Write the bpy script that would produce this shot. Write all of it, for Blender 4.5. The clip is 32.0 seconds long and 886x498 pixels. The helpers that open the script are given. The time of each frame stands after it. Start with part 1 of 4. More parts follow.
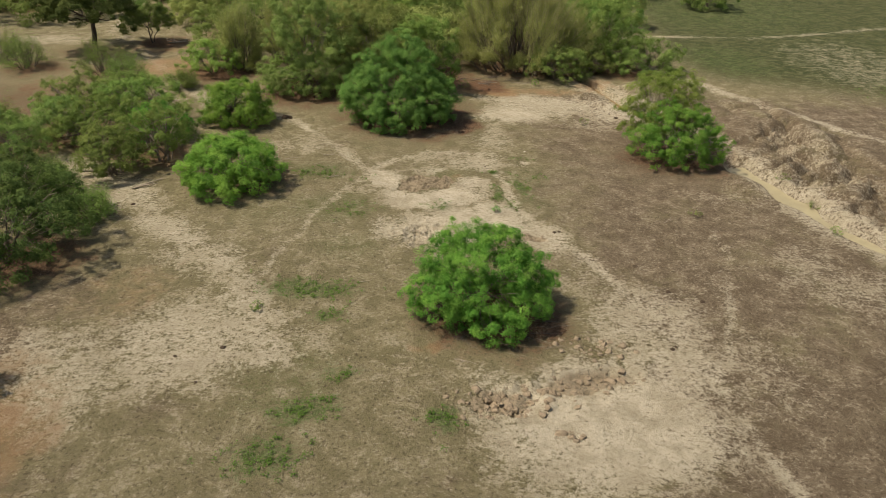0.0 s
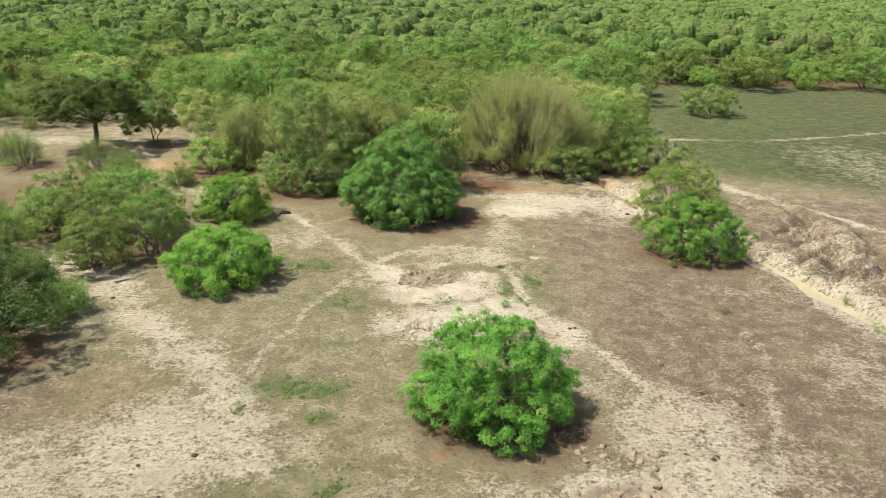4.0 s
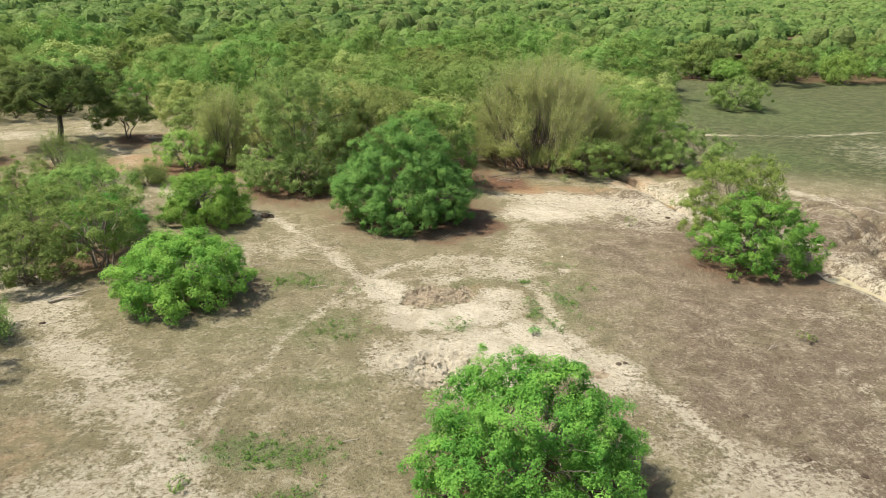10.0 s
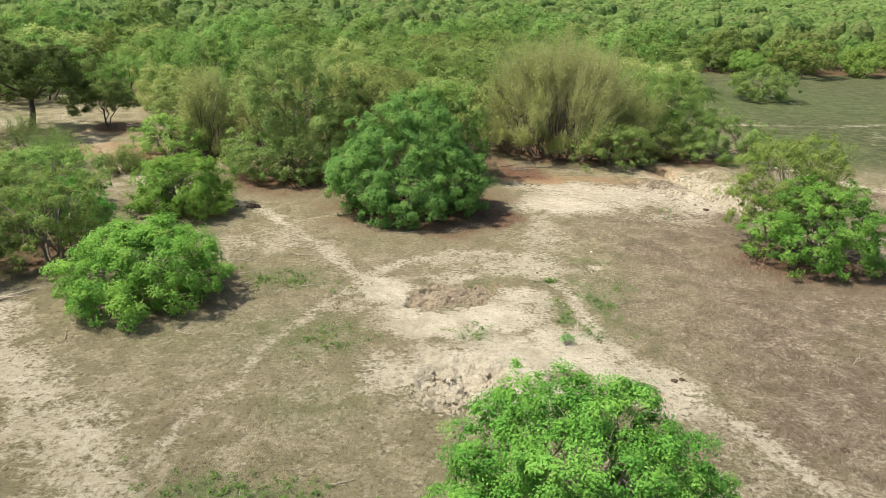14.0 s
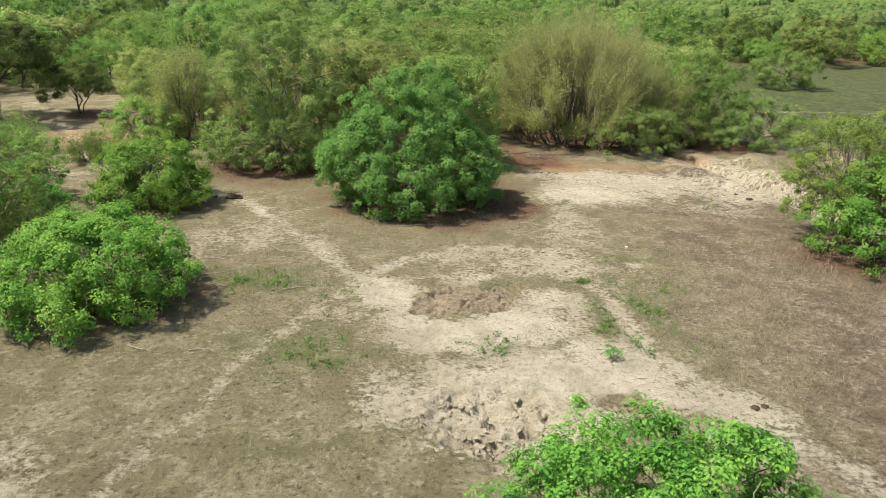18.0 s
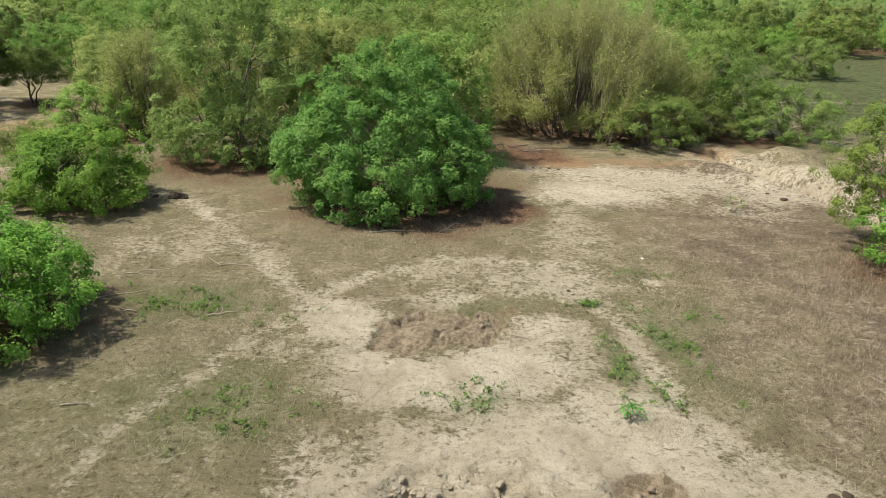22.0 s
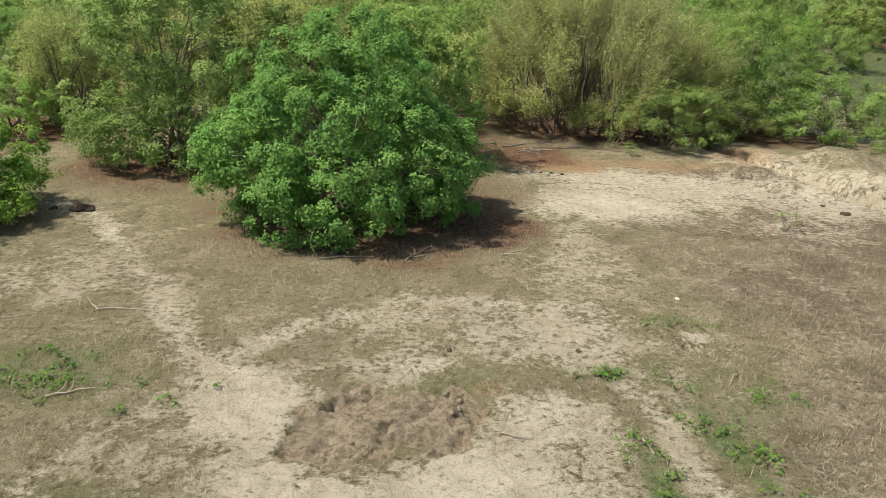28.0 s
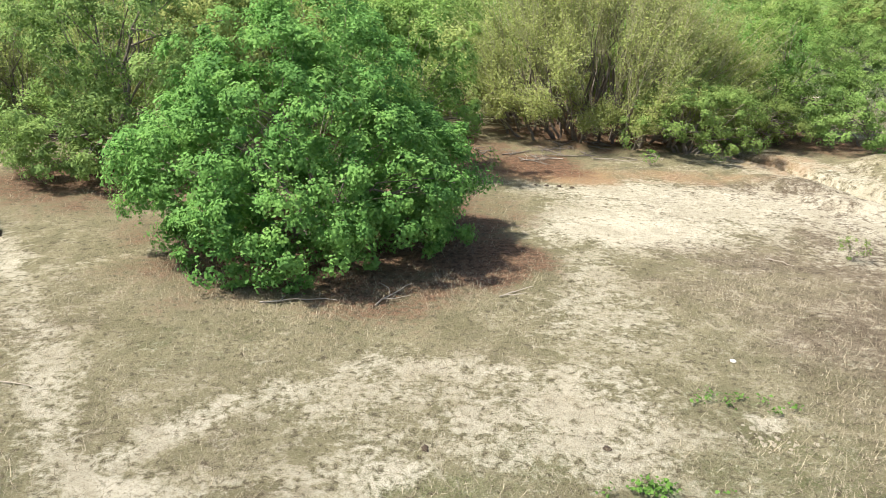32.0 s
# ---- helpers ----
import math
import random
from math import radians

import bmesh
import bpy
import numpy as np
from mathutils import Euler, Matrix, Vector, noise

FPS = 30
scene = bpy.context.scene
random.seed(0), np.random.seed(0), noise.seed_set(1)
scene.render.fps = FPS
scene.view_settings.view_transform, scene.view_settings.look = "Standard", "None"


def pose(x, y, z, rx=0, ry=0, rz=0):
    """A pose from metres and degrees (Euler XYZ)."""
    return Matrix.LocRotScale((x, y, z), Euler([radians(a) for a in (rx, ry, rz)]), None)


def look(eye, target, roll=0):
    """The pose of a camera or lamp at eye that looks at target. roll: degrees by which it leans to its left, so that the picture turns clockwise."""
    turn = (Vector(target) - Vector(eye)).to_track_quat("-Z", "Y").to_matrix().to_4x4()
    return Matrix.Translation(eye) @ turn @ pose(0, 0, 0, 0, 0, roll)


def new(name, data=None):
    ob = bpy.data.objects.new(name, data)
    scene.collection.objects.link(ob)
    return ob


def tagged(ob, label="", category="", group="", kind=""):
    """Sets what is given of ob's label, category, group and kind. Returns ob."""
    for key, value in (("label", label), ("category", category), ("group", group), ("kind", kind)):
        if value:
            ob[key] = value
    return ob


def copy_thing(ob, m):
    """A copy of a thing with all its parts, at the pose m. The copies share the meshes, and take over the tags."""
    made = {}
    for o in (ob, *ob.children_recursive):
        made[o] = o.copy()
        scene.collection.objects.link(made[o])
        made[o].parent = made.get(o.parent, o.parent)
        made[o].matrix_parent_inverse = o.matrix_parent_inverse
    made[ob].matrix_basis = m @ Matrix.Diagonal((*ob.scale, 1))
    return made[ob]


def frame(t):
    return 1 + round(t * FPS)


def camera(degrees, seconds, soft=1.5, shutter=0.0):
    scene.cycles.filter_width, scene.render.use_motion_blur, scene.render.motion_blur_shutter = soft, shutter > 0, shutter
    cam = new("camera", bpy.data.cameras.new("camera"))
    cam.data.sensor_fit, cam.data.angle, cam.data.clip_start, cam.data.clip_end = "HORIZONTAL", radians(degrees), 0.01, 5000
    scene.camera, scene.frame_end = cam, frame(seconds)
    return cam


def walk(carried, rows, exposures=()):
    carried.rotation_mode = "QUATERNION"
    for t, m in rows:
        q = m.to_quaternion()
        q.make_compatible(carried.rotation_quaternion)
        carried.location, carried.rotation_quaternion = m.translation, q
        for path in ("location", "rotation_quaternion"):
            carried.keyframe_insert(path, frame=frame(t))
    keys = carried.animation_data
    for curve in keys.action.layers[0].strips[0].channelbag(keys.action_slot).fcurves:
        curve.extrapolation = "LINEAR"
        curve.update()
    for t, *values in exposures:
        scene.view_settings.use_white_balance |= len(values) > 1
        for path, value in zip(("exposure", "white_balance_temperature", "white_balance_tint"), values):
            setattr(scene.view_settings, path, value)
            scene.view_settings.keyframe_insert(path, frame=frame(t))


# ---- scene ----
cam = camera(63.5, 32.0, soft=0.7)
PATH = [
    (0, (-2.41, -45.085, 20.436), (-2.345, -43.35, 19.443), 1.4),
    (0.5, (-2.413, -44.628, 20.099), (-2.348, -42.861, 19.164), 1.5),
    (1, (-2.396, -44.195, 19.738), (-2.334, -42.393, 18.873), 1.3),
    (1.5, (-2.372, -43.885, 19.375), (-2.313, -42.049, 18.583), 1.3),
    (2, (-2.34, -43.609, 19.013), (-2.285, -41.742, 18.297), 1.1),
    (2.5, (-2.373, -43.332, 18.702), (-2.318, -41.459, 18.001), 1.2),
    (3, (-2.376, -43.049, 18.407), (-2.321, -41.177, 17.704), 1.3),
    (3.5, (-2.401, -42.758, 18.204), (-2.347, -40.889, 17.492), 1.3),
    (6, (-2.284, -40.722, 16.981), (-2.234, -38.85, 16.28), 1.2),
    (8, (-2.263, -37.678, 16.342), (-2.221, -35.805, 15.641), 1.0),
    (10, (-2.689, -34.348, 15.361), (-2.641, -32.476, 14.659), 1.2),
    (12, (-2.616, -31.693, 14.126), (-2.576, -29.817, 13.432), 1.0),
    (14, (-3.017, -29.07, 12.861), (-2.973, -27.194, 12.167), 1.3),
    (17, (-3.46, -25.431, 11.217), (-3.41, -23.555, 10.525), 1.1),
    (19, (-3.316, -22.657, 10.446), (-3.266, -20.785, 9.746), 1.2),
    (21, (-2.64, -19.855, 9.739), (-2.595, -17.983, 9.035), 1.2),
    (23, (-2.034, -17.325, 9.002), (-1.993, -15.453, 8.299), 1.1),
    (25, (-1.626, -15.126, 8.586), (-1.585, -13.257, 7.876), 1.2),
    (28, (-1.22, -11.868, 7.952), (-1.179, -9.998, 7.243), 1.3),
    (30, (-1.019, -9.553, 7.557), (-0.978, -7.682, 6.85), 1.3),
    (32, (-0.682, -7.126, 7.07), (-0.644, -5.252, 6.372), 1.2),
]
EXPOSURES = [(0.0, 0.12, 7300, 12), (1.0, 0.35, 7050, 12), (2.5, 0.75, 6700, 11), (6.0, 0.93, 6500, 10), (13.0, 0.92, 6500, 10), (19.0, 0.82, 6550, 10), (25.0, 0.63, 6600, 10), (28.0, 0.80, 6550, 10), (30.0, 1.18, 6350, 10), (32.0, 1.45, 6200, 9)]
walk(cam, [(t, look(eye, aim, lean)) for t, eye, aim, lean in PATH], EXPOSURES)

# ---- world, sun ----
SUN_UP, SUN_FROM = 60.0, 268.0          # elevation; compass bearing of the sun, clockwise from +y
world = bpy.data.worlds.new("sky")
scene.world = world
world.use_nodes = True
wn = world.node_tree
sky = wn.nodes.new("ShaderNodeTexSky")
sky.sky_type, sky.sun_disc = "NISHITA", False
sky.sun_elevation, sky.sun_rotation = radians(SUN_UP), radians(SUN_FROM)
sky.dust_density, sky.air_density = 3.0, 1.0
wn.links.new(sky.outputs[0], wn.nodes["Background"].inputs[0])
wn.nodes["Background"].inputs[1].default_value = 0.092
sun = new("sun", bpy.data.lights.new("sun", "SUN"))
sun.data.energy, sun.data.angle, sun.data.color = 3.9, radians(1.2), (1.0, 0.95, 0.86)
a, e = radians(SUN_FROM), radians(SUN_UP)
sun.matrix_world = look((60 * math.sin(a) * math.cos(e), 60 * math.cos(a) * math.cos(e), 60 * math.sin(e)), (0, 0, 0))

# ---- small tools ----
rng = np.random.default_rng(7)


class Lattice:
    """Smooth value noise over the plane."""
    def __init__(self, seed):
        self.flat = np.random.default_rng(seed).random(256 * 256)

    def __call__(self, x, y):
        x0, y0 = np.floor(x), np.floor(y)
        fx, fy = x - x0, y - y0
        fx, fy = fx * fx * (3 - 2 * fx), fy * fy * (3 - 2 * fy)
        xi, yi = x0.astype(np.int64) & 255, y0.astype(np.int64) & 255
        r0, r1, y1 = xi << 8, ((xi + 1) & 255) << 8, (yi + 1) & 255
        t = self.flat
        low = t.take(r0 + yi) * (1 - fx) + t.take(r1 + yi) * fx
        return low * (1 - fy) + (t.take(r0 + y1) * (1 - fx) + t.take(r1 + y1) * fx) * fy


N1, N2, N3, N4 = Lattice(1), Lattice(2), Lattice(3), Lattice(4)


def fbm(n, x, y, octaves=4):
    out, amp, tot = 0 * x, 1.0, 0.0
    for k in range(octaves):
        out, tot = out + amp * n(x * 2 ** k + 17.3 * k, y * 2 ** k + 5.1 * k), tot + amp
        amp *= 0.5
    return out / tot


def smooth(lo, hi, v):
    v = np.clip((v - lo) / (hi - lo), 0, 1)
    return v * v * (3 - 2 * v)


def along(x, y, line):
    """Distance from a line of points."""
    best = np.full(np.shape(x), 1e9)
    for (ax, ay), (bx, by) in zip(line, line[1:]):
        dx, dy = bx - ax, by - ay
        k = np.clip(((x - ax) * dx + (y - ay) * dy) / (dx * dx + dy * dy), 0, 1)
        best = np.minimum(best, np.hypot(x - ax - k * dx, y - ay - k * dy))
    return best


def blob(x, y, cx, cy, rx, ry, turn=0):
    """1 in the middle of an oval, 0 past its edge."""
    c, s = math.cos(radians(turn)), math.sin(radians(turn))
    u, v = (x - cx) * c + (y - cy) * s, -(x - cx) * s + (y - cy) * c
    return smooth(1.45, 0.25, np.hypot(u / rx, v / ry))


# ---- plan of the ground ----
TRAILS = [
    ([(-20, 16), (-13.4, 12.4), (-10.2, 8.5), (-7.7, 4.5), (-5.8, 1.6), (-4, -1.2), (-3.2, -4)], 0.45, 0.8),
    ([(-5.8, 1.6), (-4.3, 4), (-2, 5.5), (0.8, 5.2), (2.4, 2.7), (3.3, -0.2), (3.9, -4.2), (5, -7.2), (6.6, -9.3), (8.2, -13), (9.2, -16), (10.3, -19.7), (10.8, -23.4), (11.5, -27)], 0.4, 0.9),
    ([(-5.8, 1.5), (-7.7, -1.8), (-8.9, -4.6), (-9.6, -7), (-10.1, -9.5), (-10.7, -13)], 0.30, 0.74),
    ([(15.4, -8), (14.9, -11), (13.8, -14.8), (12.5, -17.8), (10.8, -20.5)], 0.32, 0.75),
    ([(21, 30), (26.3, 21.9), (28.9, 17.6), (31.3, 13), (34, 9.5), (40, 0)], 0.55, 0.9),
    ([(22, 42), (27.5, 43.2), (37.7, 43.1), (45.6, 45.4), (56, 49), (90, 62)], 0.5, 0.8),
    ([(-8.2, 11.5), (-10.5, 10), (-12.5, 10.6)], 0.3, 0.55),
    ([(1.4, 5), (2.8, 8), (3.9, 12), (5, 15)], 0.6, 0.7),
    ([(-49, 190), (-47, 140), (-45, 100), (-43, 63), (-38, 41), (-31.3, 31.6), (-24.4, 21), (-20, 15.5)], 0.9, 0.75),
    ([(-28, 3), (-21.5, -1.5), (-18, -6.2), (-13.5, -11), (-10.8, -15), (-9, -19)], 1.2, 0.9),
]
CREEK = [(12.6, 27.5), (14.2, 24), (15.2, 20.5), (16.4, 16.5), (18.6, 10), (21.2, 4.2), (22.3, 0.8), (23.2, -2.6), (24, -5.4), (25.4, -8.4), (28.5, -12), (34, -17)]
PALE = [(-13, -18, 6.5, 5, 0, 0.76), (-15, -10.5, 3, 4, 25, 0.62), (-18.5, -21, 5, 5, 0, 0.7), (-21.5, -2, 3.2, 3, 0, 0.8),
        (-4.6, 0.5, 1.6, 2, 0, 0.9), (-1.5, -2.6, 4, 2.0, 0, 1.15), (-4.3, 0.4, 1.7, 2.6, 20, 1.05), (0.9, -0.6, 1.6, 1.6, 0, 0.85), (-1.2, 1.9, 1.6, 0.6, 0, 0.8), (-2, 2.6, 2.6, 1.0, 0, 0.6), (-0.8, -6.8, 4.6, 3.2, 0, 1.1), (2.2, -5.8, 3.2, 3.2, 0, 1.0),
        (4.8, -8, 2.6, 2.2, 0, 0.9), (4.8, -23.5, 6.5, 5.2, 0, 1.05), (9, -20, 3, 3.6, 0, 0.8), (7, -16.5, 2.5, 3, 0, 0.7), (8.4, 16.8, 9, 4.2, -8, 0.8), (5, 14, 4, 3, 0, 1.0), (14, 14, 4, 3, 0, 0.8), (5.1, 3.0, 0.75, 0.5, 0, 0.95),
        (3.2, 10.5, 2.2, 3, 0, 0.7), (46, 33, 13, 15, 0, 0.66), (-44, 37.5, 8, 3.0, 0, 0.66), (-36, 29.5, 4, 2.6, 0, 0.66), (-25, 17, 3.4, 2.6, 0, 0.6),
        (-11, 7, 4, 3, 20, 0.55), (-9.5, 9.5, 4, 2.4, -30, 0.45), (-2, 4.6, 3.4, 1.6, 8, 0.62), (1.6, 3.6, 3.2, 2.6, 0, 0.72), (3.2, 8.0, 2.4, 4, 0, 0.62), (4, 13, 3.5, 3, 0, 0.6), (3.4, 1.2, 1.4, 2.2, 0, 0.5), (-6, -1.2, 3, 2.6, 0, 0.5), (-11, -3, 4, 3, 0, 0.36), (-6, -9, 4, 4, 0, 0.36), (-8.5, -18, 4, 4, 0, 0.5), (-3.5, -19, 4, 3, 0, 0.42), (1, -11.5, 4, 2, 0, 0.42), (6.5, -12.5, 3, 3, 0, 0.5), (12, -20, 5, 6, 0, 0.5), (9, -16.5, 4, 5, 0, 0.7), (13.5, -13, 3, 4, 0, 0.45), (-14, 3.6, 4, 2, 0, 0.4), (12, 12, 4, 2.5, 0, 0.6), (7, -2, 4, 3, 0, 0.25), (27.5, 4, 5, 13, 0, 0.52), (20, -12, 4, 6, 0, 0.55), (24, -15, 5, 6, 0, 0.6), (18.3, -2.5, 3, 2, 0, 0.5)]
GREEN = [(-8, -13.6, 2.8, 1.1, 0, 0.9), (-6.8, -16, 0.9, 0.8, 0, 0.7), (-7, -22.6, 1.6, 1, 0, 0.9), (-8.3, -25.2, 2, 1.3, 0, 0.8), (-5.9, -20.5, 1, 0.7, 0, 0.6),
         (-1.6, -23.4, 0.9, 1, 0, 0.9), (4.5, -0.7, 0.5, 1.9, 12, 0.9), (2.7, -2.1, 0.45, 1.5, 0, 0.9), (3.4, -3.6, 0.5, 0.9, 0, 0.6), (-1.2, -3.9, 1.3, 0.8, 0, 0.5), (2.6, 1.7, 0.7, 0.5, 0, 0.8),
         (4.9, 4.1, 1.0, 0.6, 0, 0.35), (5.8, 0.6, 0.9, 0.6, 0, 0.4), (38, 62, 26, 26, 0, 0.55), (31, 33, 7, 10, 0, 0.6), (-9.5, 1.5, 2.6, 1.3, 0, 0.55), (-6.9, -4.5, 1.9, 1.3, 0, 0.42), (45, 22, 4, 3, 0, 0.5)]
ORANGE = [(0.15, 0.55, 0.7, 0.5, 0, 0.6), (-2.3, -18.4, 1.0, 0.7, 0, 0.7), (4.2, 20.8, 5, 2, -10, 1.0), (14.5, 23.5, 2.5, 3, 0, 0.8), (-20, -24, 4, 5, 0, 0.8), (-17.5, -14, 3, 4, 0, 0.5), (10, 20.5, 5, 1.4, 0, 0.7), (-27, 27, 7, 6, 0, 0.75), (-31, 35, 7, 4, 0, 0.6), (-36, 20, 6, 5, 0, 0.5)]
MOUNDS = [(12.8, 19.2, 1.9, 0.8, -25, 0.45), (14.0, 16.6, 1.6, 0.7, -40, 0.3), (17.8, 17.6, 1.6, 2.4, 20, 0.45), (18.6, 21.5, 1.5, 2.0, 0, 0.6), (20.2, -0.5, 1.0, 2.0, 15, 0.3)]
WALLOWS = [(-2.05, -0.2, 2.2, 1.35, 20, 0.45), (-1.7, -7.9, 1.9, 1.7, 0, 0.14), (2.0, -7.1, 0.8, 0.5, -15, 0.28), (4.2, -8.0, 0.9, 0.35, -10, 0.16),
           (0.9, -22.3, 1.9, 0.9, 0, 0.16), (5.0, -20.9, 2.6, 0.8, 10, 0.2), (5.1, 3.0, 0.6, 0.4, 0, 0.06)]
MOSS = [(-9.5, 1.5, 4, 2.2, 0, 0.7), (-8, -4, 4, 3, 0, 0.75), (-12, -5, 4, 3, 0, 0.5), (-6.5, -9, 3, 2.5, 0, 0.6), (-0.6, 1.4, 2.2, 1.2, 0, 0.7), (1.2, 2.6, 2, 1.4, 0, 0.6), (5, 1, 3, 4.5, 0, 0.6), (4.6, -3.5, 2.5, 3, 0, 0.6), (-0.8, -4, 2, 1, 0, 0.6), (-8, -21, 4, 5, 0, 0.6), (-3, 7, 4, 1.6, 0, 0.4), (8, 5, 3, 3, 0, 0.4), (-5.5, 6, 2.5, 2, 0, 0.45)]
# bushes: middle, half width, litter strength
SKIRTS = [(3.4, 22.6, 3.0, 1.1), (0.9, -15.9, 4.0, 1.15), (0.6, 10.9, 2.6, 1.3), (-2.0, 8.6, 3.0, 0.8), (-3.8, 13.2, 6.3, 1.1), (16.4, 4.8, 4.6, 0.9), (-15, 0, 3.8, 0.7), (-17.3, 12.2, 3.4, 0.7), (-24, 3, 5.5, 0.8), (-12.5, 20, 6, 1.0), (-21, 27, 5, 0.8),
          (8, 30.5, 7.2, 1.0), (18, 29, 5, 0.9), (-24.5, -11, 4.4, 0.8), (-30, 11, 7, 0.6), (-22.3, -22.5, 2.6, 0.6), (-38, 33, 5, 0.5), (-32.2, 36.0, 4, 0.9), (-23, 24.5, 4.5, 0.9), (-33.6, 24.6, 4, 0.6), (-41, 26, 4.5, 0.7), (-24, 21, 3, 0.6), (-3, 25, 7, 0.9), (-30, 6, 9, 0.7), (-37, 16, 9, 0.6)]


def churned(x, y):
    """1 inside the ragged outline of the large wallow."""
    cx, cy, rx, ry, turn, deep = WALLOWS[0]
    return smooth(0.22, 0.55, blob(x + (fbm(N1, x / 0.9, y / 0.9, 4) - 0.5) * 1.5, y + (fbm(N2, x / 0.9, y / 0.9, 4) - 0.5) * 1.5, cx, cy, rx, ry, turn))


def height(x, y):
    x, y = np.asarray(x, float), np.asarray(y, float)
    near = smooth(140, 30, np.hypot(x, y))
    z = (fbm(N1, x / 11, y / 11, 3) - 0.5) * 0.16 + (fbm(N2, x / 1.7, y / 1.7, 4) - 0.5) * 0.07 * near
    z = z + smooth(60, 160, y) * (fbm(N3, x / 60, y / 60, 2) - 0.5) * 2.0
    c = along(x + (N2(x / 2.2, y / 2.2) - 0.5) * 1.0, y + (N3(x / 2.2, y / 2.2) - 0.5) * 1.0, CREEK)
    z = z - 0.9 * smooth(1.5, 0.5, c * (1 + 0.9 * smooth(12, 16, y)))
    # worn clay banks beside the creek
    bank = blob(x, y, 27.5, 4.5, 4.5, 14, 0) * smooth(1.2, 2.6, c)
    ridge = np.abs(fbm(N4, x / 3.0, y / 2.2, 4) - 0.5) * 2
    z = z + bank * (0.75 - 1.6 * (1 - ridge) ** 4 + 0.5 * (fbm(N2, x / 1.1, y / 0.9, 3) - 0.5))
    for cx, cy, rx, ry, turn, up in MOUNDS:
        z = z + up * blob(x, y, cx, cy, rx, ry, turn) * (0.7 + 0.6 * fbm(N4, x / 1.2, y / 1.2, 3)) * smooth(0.5, 1.6, c)
    # the large wallow: heaved slabs with clefts between
    w = churned(x, y)
    u, v = x * 0.87 + y * 0.5, y * 0.87 - x * 0.5
    body = np.maximum(fbm(N3, u / 0.75, v / 0.45, 3) - 0.5, -0.14)
    cleft = smooth(0.045, 0.0, np.abs(fbm(N4, u / 1.0 + 9, v / 0.55, 3) - 0.5)) + 0.7 * smooth(0.04, 0.0, np.abs(fbm(N2, u / 0.5, v / 0.35, 3) - 0.5))
    z = z + w * (-0.12 + 0.62 * body - 0.13 * cleft + 0.08 * (fbm(N1, x / 0.2, y / 0.17, 2) - 0.5))
    for cx, cy, rx, ry, turn, deep in WALLOWS[1:]:
        w = smooth(0.15, 0.8, blob(x, y, cx, cy, rx, ry, turn))
        rim = blob(x, y, cx, cy, rx * 1.35, ry * 1.35, turn)
        rough = fbm(N3, x / 0.5, y / 0.42, 3) - 0.5
        crest = 0.5 - np.abs(fbm(N4, x / 0.75 + 9, y / 0.55, 3) - 0.5) * 4
        lump = fbm(N2, x / 0.2, y / 0.17, 2) - 0.5
        if 0.13 < deep < 0.21 and rx > 1.5:
            z = z - 0.26 * w * smooth(0.55, 0.64, fbm(N1, x / 0.55, y / 0.4, 3)) - 0.10 * w * smooth(0.05, 0.0, np.abs(fbm(N3, x / 0.7, y / 0.55, 2) - 0.5))
        z = z - deep * w + smooth(0, 0.5, rim) * ((0.16 + 0.5 * deep) * rough + (0.03 + 0.28 * deep) * crest + (0.09 + 0.16 * deep) * lump)
    t = np.zeros(np.shape(x))
    for line, wide, depth in TRAILS[:4]:
        t = np.maximum(t, smooth(wide * 1.4, wide * 0.4, along(x, y, line)))
    return z - 0.035 * t


def ground(x, y):
    return float(height(np.array([x]), np.array([y]))[0])


# ---- materials ----
def material(name):
    m = bpy.data.materials.new(name)
    m.use_nodes = True
    m.node_tree.nodes.clear()
    return m, m.node_tree.nodes, m.node_tree.links


